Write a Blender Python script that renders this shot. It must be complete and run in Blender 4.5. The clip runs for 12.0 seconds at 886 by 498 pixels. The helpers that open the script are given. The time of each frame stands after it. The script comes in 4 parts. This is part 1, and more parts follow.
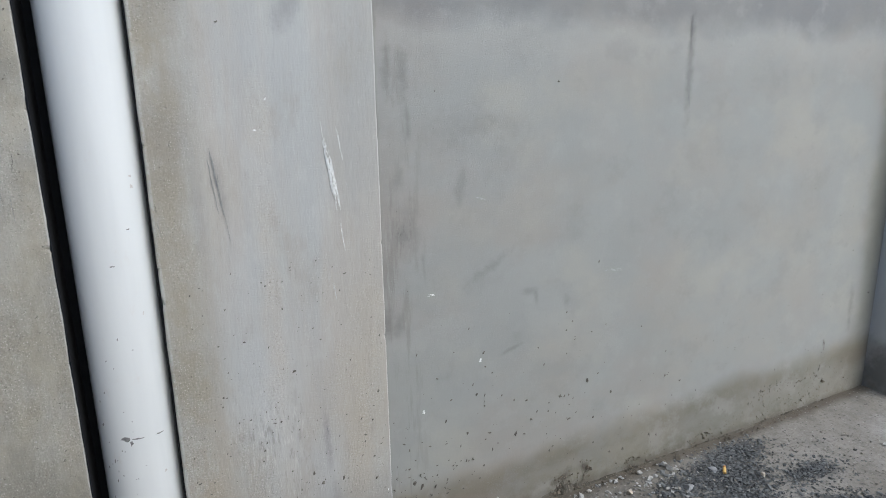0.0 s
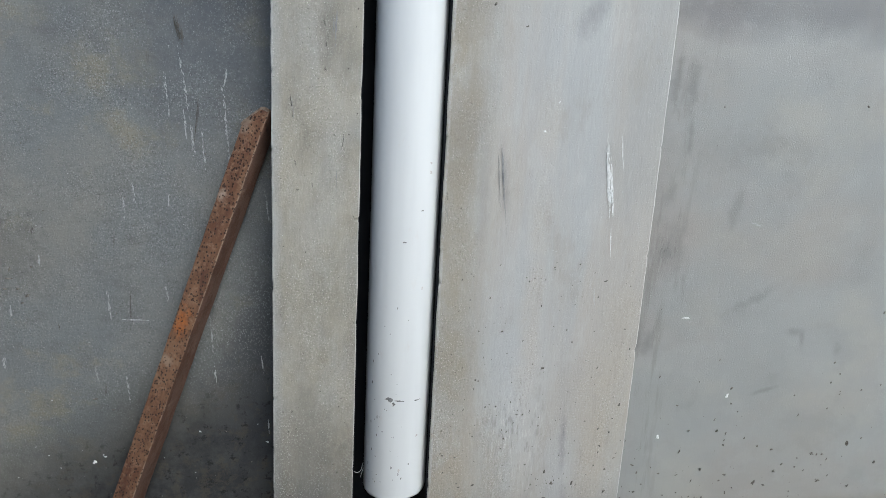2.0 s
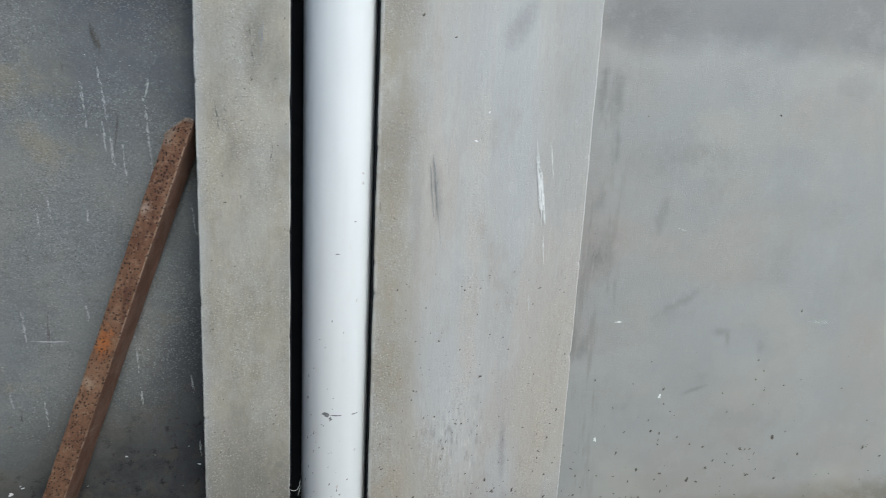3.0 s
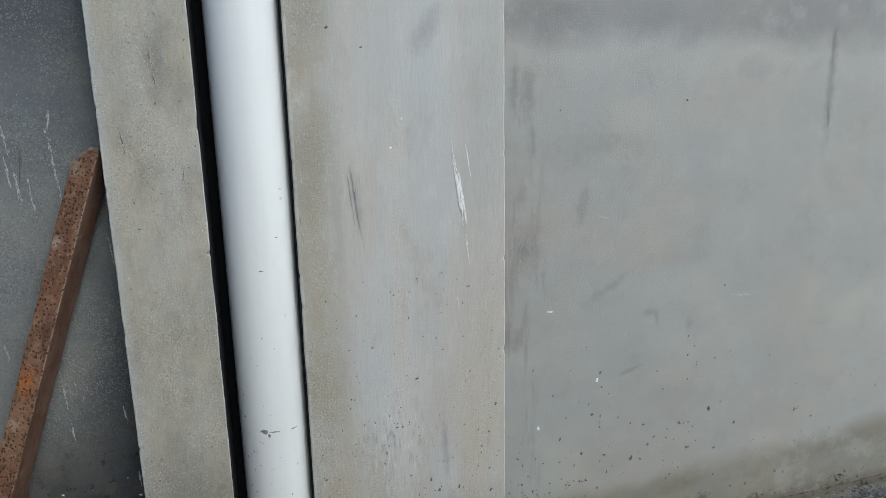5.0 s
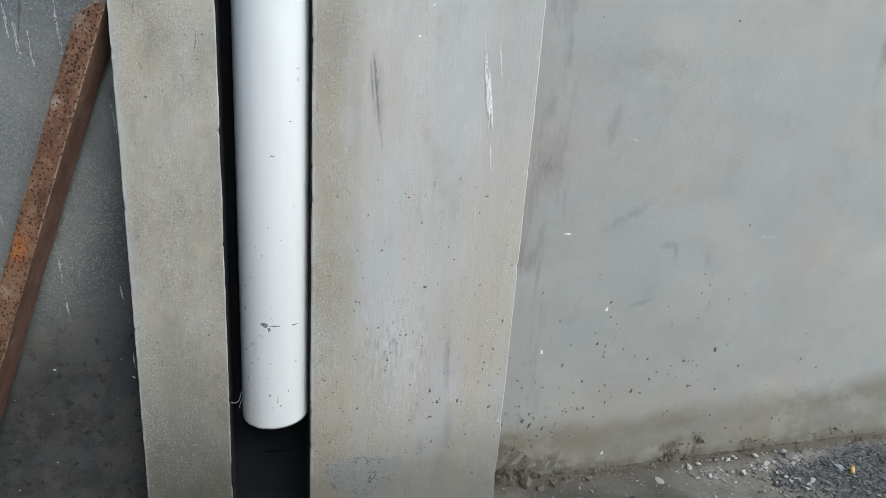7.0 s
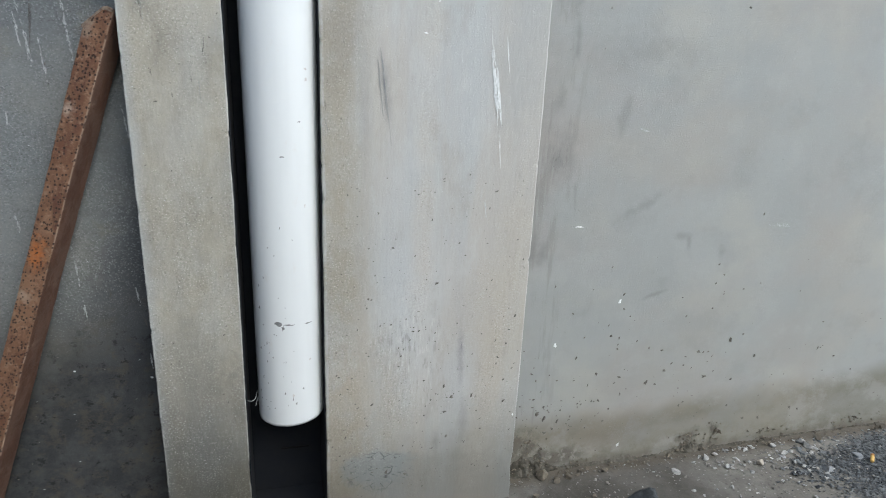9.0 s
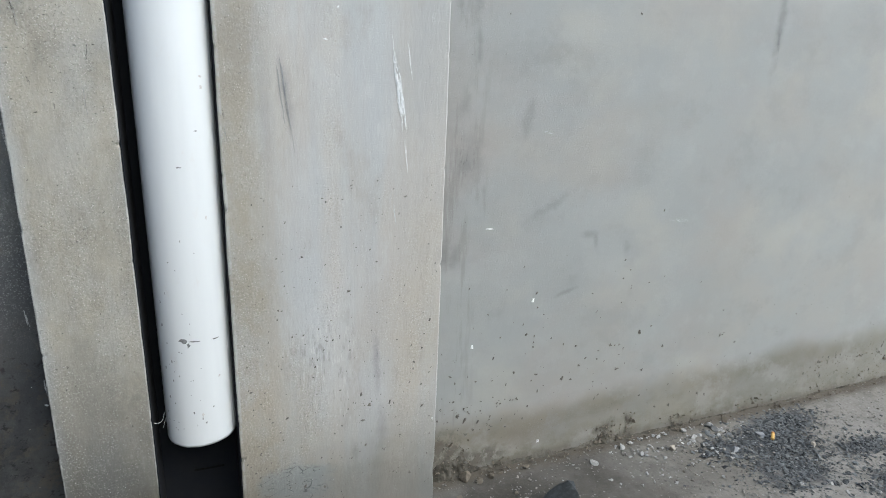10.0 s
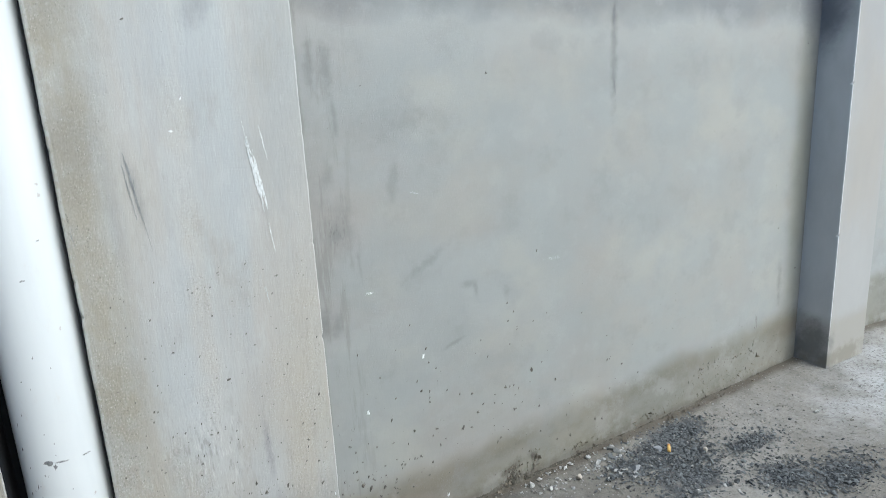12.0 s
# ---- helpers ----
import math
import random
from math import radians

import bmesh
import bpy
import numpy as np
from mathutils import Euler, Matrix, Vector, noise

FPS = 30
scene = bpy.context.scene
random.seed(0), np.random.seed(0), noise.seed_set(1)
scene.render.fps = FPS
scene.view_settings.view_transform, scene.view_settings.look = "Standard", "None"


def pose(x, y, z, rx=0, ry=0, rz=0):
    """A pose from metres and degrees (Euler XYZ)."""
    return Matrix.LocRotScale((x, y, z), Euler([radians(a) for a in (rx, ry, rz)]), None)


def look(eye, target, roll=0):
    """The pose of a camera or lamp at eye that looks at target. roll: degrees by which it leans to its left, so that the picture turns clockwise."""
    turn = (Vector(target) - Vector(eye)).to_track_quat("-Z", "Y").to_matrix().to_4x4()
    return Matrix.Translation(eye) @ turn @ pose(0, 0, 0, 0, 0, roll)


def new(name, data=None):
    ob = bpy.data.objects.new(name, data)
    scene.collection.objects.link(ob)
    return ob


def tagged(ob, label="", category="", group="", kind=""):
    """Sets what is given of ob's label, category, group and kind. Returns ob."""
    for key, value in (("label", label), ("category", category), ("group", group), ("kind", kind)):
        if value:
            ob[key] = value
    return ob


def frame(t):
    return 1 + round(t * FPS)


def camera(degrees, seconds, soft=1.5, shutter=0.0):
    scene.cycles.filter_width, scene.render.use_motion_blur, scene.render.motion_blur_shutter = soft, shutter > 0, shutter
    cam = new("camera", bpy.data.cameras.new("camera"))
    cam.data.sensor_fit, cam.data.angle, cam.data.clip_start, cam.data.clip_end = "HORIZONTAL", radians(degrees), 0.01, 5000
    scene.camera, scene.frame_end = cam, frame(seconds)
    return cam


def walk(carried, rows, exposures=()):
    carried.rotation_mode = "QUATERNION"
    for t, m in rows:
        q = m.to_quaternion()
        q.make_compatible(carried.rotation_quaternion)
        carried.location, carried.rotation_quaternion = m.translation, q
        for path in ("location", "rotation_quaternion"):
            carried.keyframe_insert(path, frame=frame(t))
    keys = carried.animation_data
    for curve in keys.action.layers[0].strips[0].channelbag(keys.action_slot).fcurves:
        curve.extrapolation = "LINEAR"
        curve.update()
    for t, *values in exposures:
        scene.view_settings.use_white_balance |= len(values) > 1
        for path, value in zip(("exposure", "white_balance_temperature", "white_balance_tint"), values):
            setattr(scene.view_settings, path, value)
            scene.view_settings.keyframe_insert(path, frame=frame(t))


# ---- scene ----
cam = camera(69.4, 12.0, soft=0.75, shutter=0.2)
PATH = [
    (0, (-0.069, -0.998, 0.902), (0.788, 0.748, 0.434), -1.1),
    (0.5, (-0.083, -0.995, 0.917), (0.682, 0.785, 0.42), 1.1),
    (0.8, (-0.105, -0.991, 0.895), (0.658, 0.801, 0.436), 2.2),
    (1, (-0.095, -0.995, 0.908), (0.604, 0.815, 0.424), 2.6),
    (1.2, (-0.111, -0.993, 0.892), (0.568, 0.828, 0.421), 2.6),
    (1.5, (-0.13, -0.994, 0.899), (0.379, 0.89, 0.46), 1.1),
    (1.7, (-0.164, -0.997, 0.883), (0.245, 0.918, 0.474), 1.7),
    (2, (-0.185, -0.982, 0.891), (0.098, 0.947, 0.446), 3.1),
    (2.5, (-0.191, -0.982, 0.892), (0.105, 0.95, 0.469), 3.2),
    (3, (-0.168, -0.982, 0.891), (0.284, 0.923, 0.486), 2.9),
    (3.5, (-0.125, -0.996, 0.9), (0.508, 0.855, 0.485), 1.7),
    (3.7, (-0.114, -1.0, 0.902), (0.569, 0.833, 0.485), 1.4),
    (5.3, (-0.114, -1.008, 0.903), (0.435, 0.873, 0.5), -1.2),
    (5.5, (-0.121, -0.993, 0.888), (0.415, 0.866, 0.38), -0.0),
    (5.7, (-0.128, -0.981, 0.872), (0.409, 0.866, 0.322), 1.7),
    (6, (-0.127, -0.974, 0.86), (0.431, 0.863, 0.299), 2.8),
    (6.2, (-0.126, -0.965, 0.865), (0.426, 0.867, 0.284), 3.5),
    (6.5, (-0.126, -0.966, 0.85), (0.423, 0.858, 0.24), 3.6),
    (7, (-0.126, -0.964, 0.839), (0.431, 0.863, 0.246), 4.0),
    (7.2, (-0.133, -0.975, 0.838), (0.413, 0.855, 0.245), 4.1),
    (8.8, (-0.129, -0.96, 0.852), (0.337, 0.878, 0.217), 2.3),
    (9, (-0.121, -0.964, 0.849), (0.392, 0.865, 0.225), 2.5),
    (9.2, (-0.115, -0.964, 0.85), (0.439, 0.856, 0.235), 2.5),
    (9.5, (-0.104, -0.965, 0.85), (0.504, 0.837, 0.23), 2.4),
    (10, (-0.092, -0.973, 0.849), (0.632, 0.793, 0.251), 2.2),
    (10.5, (-0.081, -0.977, 0.854), (0.721, 0.753, 0.251), 1.7),
    (11, (-0.069, -0.987, 0.858), (0.814, 0.715, 0.292), 0.7),
    (11.5, (-0.055, -0.993, 0.869), (0.893, 0.684, 0.329), -0.1),
    (11.8, (-0.053, -0.989, 0.888), (0.928, 0.671, 0.357), -1.0),
    (12, (-0.043, -1.003, 0.887), (0.952, 0.667, 0.418), -3.1),
]
EXPOSURES = [(0.0, 0.73, 6040.0, 7.0), (2.5, 0.84, 5990.0, 4.5), (5.5, 0.62, 6040.0, 3.5), (5.7, 0.83, 6020.0, 3.8), (6.0, 0.92, 5990.0, 4.0), (6.5, 0.9, 6040.0, 4.5), (9.5, 0.95, 5990.0, 4.5), (11.0, 1.1, 5990.0, 4.5), (11.5, 1.16, 5940.0, 5.5), (12.0, 1.12, 5870.0, 2.0)]
walk(cam, [(t, look(eye, target, roll)) for t, eye, target, roll in PATH], EXPOSURES)

# ---- daylight: bright overcast from the open side on the right; unseen slab and walls block the rest ----
SUN_AZ, SUN_EL = 26.0, 46.0          # degrees from the wall's normal towards +x, and above the horizon
world = bpy.data.worlds.new("sky")
scene.world = world
world.use_nodes = True
wn = world.node_tree
sky = wn.nodes.new("ShaderNodeTexSky")
sky.sky_type = "NISHITA"
sky.sun_disc = False
sky.sun_elevation = radians(SUN_EL)
sky.sun_rotation = radians(180 - SUN_AZ)
sky.air_density, sky.dust_density, sky.ozone_density = 1.0, 3.0, 1.0
wn.links.new(sky.outputs[0], wn.nodes["Background"].inputs[0])
wn.nodes["Background"].inputs[1].default_value = 0.13

sun_data = bpy.data.lights.new("sun", "SUN")
sun_data.energy, sun_data.angle, sun_data.color = 1.5, radians(60), (1.0, 0.985, 0.96)
sun = new("sun", sun_data)
_d = Vector((math.sin(radians(SUN_AZ)) * math.cos(radians(SUN_EL)), -math.cos(radians(SUN_AZ)) * math.cos(radians(SUN_EL)), math.sin(radians(SUN_EL))))
sun.matrix_world = look(_d * 20, (0, 0, 0))

# ---- plan, metres: x along the wall, y into it, z up; column face at y = 0 ----
COL_L, COL_R = -0.306, 0.306
SLOT_L, SLOT_R, SLOT_BACK = -0.1745, -0.0455, 0.116
WALL_Y, WALL_BACK, WALL_H = 0.062, 0.27, 2.9
FAR_L, FAR_R, FAR_Y = 1.876, 2.088, -0.040
PIPE_X, PIPE_Y, PIPE_R, PIPE_Z = -0.1005, 0.0435, 0.055, 0.223


# ---- node helpers ----
class Tree:
    def __init__(self, name, rough=0.9, spec=0.25):
        self.mat = bpy.data.materials.new(name)
        self.mat.use_nodes = True
        self.nt = self.mat.node_tree
        self.bsdf = self.nt.nodes["Principled BSDF"]
        self.bsdf.inputs["Roughness"].default_value = rough
        self.bsdf.inputs["Specular IOR Level"].default_value = spec
        self.pos = self.nt.nodes.new("ShaderNodeTexCoord").outputs["Object"]

    def put(self, node, index, value):
        if isinstance(value, bpy.types.NodeSocket):
            self.nt.links.new(value, node.inputs[index])
        elif value is not None:
            node.inputs[index].default_value = value

    def math(self, op, a, b=None, clamp=False):
        n = self.nt.nodes.new("ShaderNodeMath")
        n.operation, n.use_clamp = op, clamp
        self.put(n, 0, a)
        self.put(n, 1, b)
        return n.outputs[0]

    def scaled(self, scale, offset=(0, 0, 0)):
        n = self.nt.nodes.new("ShaderNodeMapping")
        self.put(n, 0, self.pos)
        n.inputs["Location"].default_value = offset
        n.inputs["Scale"].default_value = scale
        return n.outputs[0]

    def noise(self, scale, detail=4.0, rough=0.55, stretch=(1, 1, 1), offset=(0, 0, 0)):
        n = self.nt.nodes.new("ShaderNodeTexNoise")
        self.put(n, "Vector", self.scaled(stretch, offset))
        n.inputs["Scale"].default_value = scale
        n.inputs["Detail"].default_value = detail
        n.inputs["Roughness"].default_value = rough
        return n.outputs["Fac"]

    def cells(self, scale, stretch=(1, 1, 1), output="Distance", offset=(0, 0, 0)):
        n = self.nt.nodes.new("ShaderNodeTexVoronoi")
        self.put(n, "Vector", self.scaled(stretch, offset))
        n.inputs["Scale"].default_value = scale
        return n.outputs[output]

    def grains(self, scale, stretch, pick, size=0.34, offset=(0, 0, 0)):
        """Single grains: about 1 - pick of the cells hold one, ragged and of that size."""
        near = self.cells(scale, stretch, "Distance", offset)
        rag = self.math("MULTIPLY", self.math("SUBTRACT", self.noise(scale * 1.3, 2.0), 0.5), 0.45)
        chosen = self.band(self.cells(scale, stretch, "Color", offset), pick, pick + 0.02)
        return self.math("MULTIPLY", self.band(self.math("ADD", near, rag), size, size * 0.6), chosen)

    def over(self, colour, mask, amount, tone, mode="MIX"):
        return self.mix(self.math("MULTIPLY", mask, amount), colour, tone, mode)

    def most(self, *masks):
        out = masks[0]
        for m in masks[1:]:
            out = self.math("MAXIMUM", out, m)
        return out

    def band(self, value, a, b, c=0.0, d=1.0):
        n = self.nt.nodes.new("ShaderNodeMapRange")
        n.interpolation_type = "SMOOTHSTEP"
        self.put(n, 0, value)
        for i, v in enumerate((a, b, c, d)):
            n.inputs[1 + i].default_value = v
        return n.outputs[0]

    def mix(self, fac, a, b, mode="MIX"):
        n = self.nt.nodes.new("ShaderNodeMix")
        n.data_type, n.blend_type = "RGBA", mode
        self.put(n, 0, fac)
        for i, v in ((6, a), (7, b)):
            self.put(n, i, v if isinstance(v, bpy.types.NodeSocket) else (*v, 1.0))
        return n.outputs[2]

    def axis(self, i):
        n = self.nt.nodes.new("ShaderNodeSeparateXYZ")
        self.put(n, 0, self.pos)
        return n.outputs[i]

    def patch(self, place, size, turn=0.0, ragged=0.5, soft=0.6, grain=9.0):
        """1 inside a ragged oval at place, 0 outside; turn in degrees about y."""
        n = self.nt.nodes.new("ShaderNodeMapping")
        n.vector_type = "TEXTURE"
        self.put(n, 0, self.pos)
        n.inputs["Location"].default_value = place
        n.inputs["Rotation"].default_value = (0, radians(turn), 0)
        n.inputs["Scale"].default_value = size
        v = self.nt.nodes.new("ShaderNodeVectorMath")
        v.operation = "LENGTH"
        self.put(v, 0, n.outputs[0])
        wob = self.math("MULTIPLY", self.math("SUBTRACT", self.noise(grain, 5.0, 0.65, (1, 1, 1), place), 0.5), 2 * ragged)
        return self.band(self.math("ADD", v.outputs["Value"], wob), 1.0, 1.0 - soft)

    def bump(self, height, strength=0.3, distance=0.002):
        n = self.nt.nodes.new("ShaderNodeBump")
        n.inputs["Strength"].default_value = strength
        n.inputs["Distance"].default_value = distance
        self.put(n, "Height", height)
        self.put(self.bsdf, "Normal", n.outputs[0])

    def done(self, colour, rough=None):
        self.put(self.bsdf, "Base Color", colour if isinstance(colour, bpy.types.NodeSocket) else (*colour, 1.0))
        self.put(self.bsdf, "Roughness", rough)
        return self.mat


GREY, TAN = (0.357, 0.368, 0.362), (0.372, 0.357, 0.327)


def cement(name, cool, warm, stretch, lo=0.40, hi=0.62):
    """Trowelled cement: cool and warm clouds, fainter blotches inside them."""
    t = Tree(name, 0.88, 0.3)
    c = t.mix(t.band(t.noise(3.2, 5.0, 0.6, stretch), lo, hi), cool, warm)
    c = t.mix(t.band(t.noise(8.0, 6.0, 0.62, stretch, (3, 1, 7)), 0.42, 0.70, 0.0, 0.26), c, tuple(v * 0.80 for v in cool))
    c = t.mix(t.band(t.noise(5.0, 5.0, 0.62, stretch, (8, 3, 2)), 0.52, 0.74, 0.0, 0.40), c, tuple(v * 1.12 for v in cool))
    return t, c


def sanded(t, c, rough, dark, pale, amount=1.0):
    """Sand that breaks the skin: dark dashes, pale grains and fine grit, by how rough the skin is. Gives colour and height."""
    dash = t.grains(270.0, (0.95, 1, 1.1), 0.88, 0.38, (1, 2, 3))
    fleck = t.grains(380.0, (0.8, 1, 1.25), 0.62, 0.40, (5, 1, 2))
    bead = t.grains(300.0, (1.1, 1, 0.9), 0.70, 0.36, (2, 7, 4))
    spark = t.grains(430.0, (1, 1, 0.8), 0.66, 0.38, (9, 3, 3))
    grit = t.noise(310.0, 3.0, 0.65, (1, 1, 0.9))
    c = t.over(c, t.math("MULTIPLY", t.band(grit, 0.50, 0.66), rough), 0.34 * amount, dark)
    c = t.over(c, t.math("MULTIPLY", t.band(grit, 0.47, 0.33), rough), 0.30 * amount, pale)
    c = t.over(c, t.math("MULTIPLY", fleck, rough), 0.50 * amount, dark)
    c = t.over(c, t.math("MULTIPLY", spark, rough), 0.55 * amount, pale)
    c = t.over(c, t.math("MULTIPLY", bead, rough), 0.60 * amount, pale)
    c = t.over(c, t.math("MULTIPLY", dash, rough), 0.62 * amount, tuple(v * 0.8 for v in dark))
    h = t.math("ADD", t.math("MULTIPLY", grit, 0.9), t.math("MULTIPLY", t.math("ADD", bead, spark), 0.5))
    h = t.math("SUBTRACT", h, t.math("ADD", dash, t.math("MULTIPLY", fleck, 0.6)))
    return c, t.math("MULTIPLY", h, t.math("ADD", t.math("MULTIPLY", rough, 0.85), 0.15))


def column_material():
    t, c = cement("column_plaster", GREY, TAN, (2.2, 1, 0.26), 0.42, 0.60)
    x, z = t.axis(0), t.axis(2)
    strip = t.band(x, -0.16, -0.18)
    sway = t.math("MULTIPLY", t.math("SUBTRACT", t.noise(6.0, 5.0, 0.6, (1, 1, 0.5)), 0.5), 0.10)
    side = t.math("MULTIPLY", t.band(t.math("ADD", x, sway), 0.045, -0.015), t.band(x, -0.10, -0.08))
    low_tan = t.patch((0.0, 0, 0.20), (0.15, 1, 0.30), 0, 0.7, 0.9, 9)
    right_tan = t.patch((0.265, 0, 0.36), (0.075, 1, 0.34), 3, 0.7, 1.0, 10)
    mid_band = t.patch((0.115, 0, 0.62), (0.030, 1, 0.45), 0, 0.8, 1.0, 9)
    mott = t.band(t.noise(20.0, 6.0, 0.65, (1, 1, 0.6), (2, 7, 5)), 0.32, 0.62, 0.45, 1.0)
    # tan cement along the chase, towards the foot and in loose upright bands; a paler blue skim between them
    c = t.over(c, t.patch((0.105, 0, 0.40), (0.085, 1, 0.26), -5, 0.6, 1.0, 9), 0.70, (0.428, 0.442, 0.438))
    c = t.over(c, t.patch((0.19, 0, 0.22), (0.055, 1, 0.20), 0, 0.8, 1.0, 9), 0.55, (0.375, 0.392, 0.398))
    c = t.over(c, t.math("MULTIPLY", side, mott), 0.90, (0.288, 0.264, 0.212))
    c = t.over(c, t.math("MULTIPLY", low_tan, mott), 0.75, (0.345, 0.312, 0.255))
    c = t.over(c, t.math("MULTIPLY", right_tan, mott), 0.75, (0.382, 0.352, 0.292))
    c = t.over(c, t.math("MULTIPLY", mid_band, mott), 0.60, (0.425, 0.396, 0.342))
    c = t.over(c, t.patch((-0.015, 0, 0.85), (0.050, 1, 0.13), 0, 0.8, 1.0, 16), 0.6, (0.215, 0.196, 0.166))
    c = t.over(c, t.patch((-0.005, 0, 1.06), (0.050, 1, 0.10), 0, 0.8, 1.0, 16), 0.5, (0.215, 0.200, 0.172))
    c = t.over(c, t.patch((0.275, 0, 0.92), (0.080, 1, 0.34), 0, 0.6, 1.0, 9), 0.70, (0.296, 0.305, 0.300))
    # rubbed and dirty patches at hand size
    rub = t.noise(13.0, 7.0, 0.66, (1.3, 1, 0.55), (11, 4, 2))
    c = t.mix(t.band(rub, 0.52, 0.68, 0.0, 0.34), c, (0.275, 0.258, 0.218))
    c = t.mix(t.band(rub, 0.46, 0.34, 0.0, 0.38), c, (0.420, 0.426, 0.416))
    # smudges and scuffs
    for place, size, turn, amount in (
        ((0.172, 1.035), (0.026, 0.060), 28, 0.50),
        ((0.050, 0.780), (0.013, 0.080), -8, 0.40),
        ((0.190, 0.320), (0.010, 0.085), -3, 0.45),
        ((0.200, 0.190), (0.014, 0.060), 0, 0.35),
        ((0.150, 0.150), (0.012, 0.030), 0, 0.40),
        ((0.020, 0.740), (0.016, 0.150), 0, 0.25),
    ):
        c = t.over(c, t.patch((place[0], 0, place[1]), (size[0], 1, size[1]), turn, 0.6, 1.0, 45), amount, (0.185, 0.190, 0.190))
    # a flake of bluish skim with fine cracks low beside the chase
    flake = t.patch((0.045, 0, 0.105), (0.075, 1, 0.050), 0, 0.7, 0.5, 20)
    c = t.over(c, flake, 0.7, (0.290, 0.315, 0.322))
    crack = t.nt.nodes.new("ShaderNodeTexVoronoi")
    crack.feature = "DISTANCE_TO_EDGE"
    t.put(crack, "Vector", t.scaled((1, 1, 1.5), (0.3, 0, 0.7)))
    crack.inputs["Scale"].default_value = 48.0
    cracked = t.math("MULTIPLY", t.band(crack.outputs["Distance"], 0.05, 0.015), t.math("MULTIPLY", flake, t.band(t.noise(40.0, 3.0), 0.46, 0.56)))
    c = t.over(c, cracked, 0.75, (0.085, 0.092, 0.092))
    # the narrow strip beside the chase is a sandier, yellower cement
    c = t.over(c, strip, t.band(t.noise(11.0, 6.0, 0.65, (1, 1, 0.6), (8, 8, 2)), 0.30, 0.62, 0.55, 0.95), t.mix(t.band(t.noise(16.0, 6.0, 0.7, (1, 1, 0.55), (7, 4, 4)), 0.36, 0.66), (0.315, 0.294, 0.240), (0.218, 0.207, 0.174)))
    c = t.over(c, t.math("MULTIPLY", strip, t.patch((-0.222, 0, 0.985), (0.026, 1, 0.085), 8, 0.7, 1.0, 26)), 0.65, (0.150, 0.143, 0.126))
    c = t.over(c, t.math("MULTIPLY", strip, t.patch((-0.250, 0, 0.34), (0.070, 1, 0.13), 0, 0.8, 1.0, 16)), 0.55, (0.215, 0.210, 0.190))
    c = t.over(c, t.math("MULTIPLY", strip, t.patch((-0.250, 0, 0.18), (0.080, 1, 0.15), 0, 0.8, 1.0, 12)), 0.55, (0.200, 0.206, 0.204))
    c = t.over(c, t.band(t.math("ADD", x, t.math("MULTIPLY", t.noise(14.0, 5.0, 0.65), 0.03)), -0.270, -0.296), 0.6, (0.345, 0.360, 0.365))
    strip_low = t.math("ADD", z, t.math("MULTIPLY", t.math("SUBTRACT", t.noise(8.0, 6.0, 0.65, (1, 1, 1), (5, 5, 2)), 0.5), 0.22))
    c = t.over(c, t.math("MULTIPLY", strip, t.band(strip_low, 0.46, 0.14)), 0.95, (0.50, 0.505, 0.50), "MULTIPLY")
    # rough where the skim is thin: the strip, the chase side, the foot and the tan bands
    patchy = t.band(t.noise(13.0, 6.0, 0.65, (1.4, 1, 0.6), (4, 2, 9)), 0.40, 0.60)
    rough = t.most(t.math("MULTIPLY", side, 0.75), t.math("MULTIPLY", low_tan, 0.85), t.math("MULTIPLY", right_tan, 0.75), t.math("MULTIPLY", mid_band, 0.6), t.math("MULTIPLY", strip, 0.75))
    rough = t.math("ADD", t.math("MULTIPLY", rough, t.math("ADD", t.math("MULTIPLY", patchy, 0.6), 0.4)), t.math("MULTIPLY", patchy, t.band(z, 0.80, 0.40, 0.14, 0.36)))
    c, height = sanded(t, c, rough, (0.150, 0.137, 0.112), (0.575, 0.562, 0.522), 0.72)
    # fine upright trowel ridges
    ridge_zone = t.patch((0.095, 0, 0.33), (0.080, 1, 0.17), -4, 0.8, 0.9, 14)
    ridge = t.band(t.noise(200.0, 4.0, 0.65, (1, 1, 0.20), (7, 2, 8)), 0.54, 0.66)
    c = t.over(c, t.math("MULTIPLY", ridge, t.math("ADD", ridge_zone, 0.12)), 0.45, (0.56, 0.56, 0.53))
    furrow = t.band(t.noise(200.0, 4.0, 0.65, (1, 1, 0.20), (7, 2, 8)), 0.46, 0.36)
    c = t.over(c, t.math("MULTIPLY", furrow, t.math("ADD", ridge_zone, 0.14)), 0.45, (0.215, 0.208, 0.190))
    # bare pale lip along the arrises, with their edge highlight painted in
    lip_break = t.band(t.noise(60.0, 5.0, 0.7, (1, 1, 0.6), (6, 6, 6)), 0.42, 0.54, 0.15, 1.0)
    inner = t.math("MULTIPLY", t.band(x, SLOT_L - 0.0022, SLOT_L - 0.0008), t.band(x, -0.09, -0.11))
    for edge in (t.band(x, 0.3030, 0.3045), t.band(x, -0.3025, -0.3042), inner):
        c = t.over(c, t.math("MULTIPLY", lip_break, edge), 0.42, (0.54, 0.545, 0.54))
    lip = t.math("MULTIPLY", t.band(x, SLOT_R + 0.0065, SLOT_R + 0.0045), t.band(x, -0.10, -0.08))
    c = t.over(c, t.math("MULTIPLY", lip, lip_break), 0.45, (0.42, 0.425, 0.42))
    # darker towards the foot, with a ragged edge
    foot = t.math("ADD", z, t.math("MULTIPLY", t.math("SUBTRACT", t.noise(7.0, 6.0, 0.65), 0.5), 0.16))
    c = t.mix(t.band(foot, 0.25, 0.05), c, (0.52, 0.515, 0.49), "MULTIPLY")
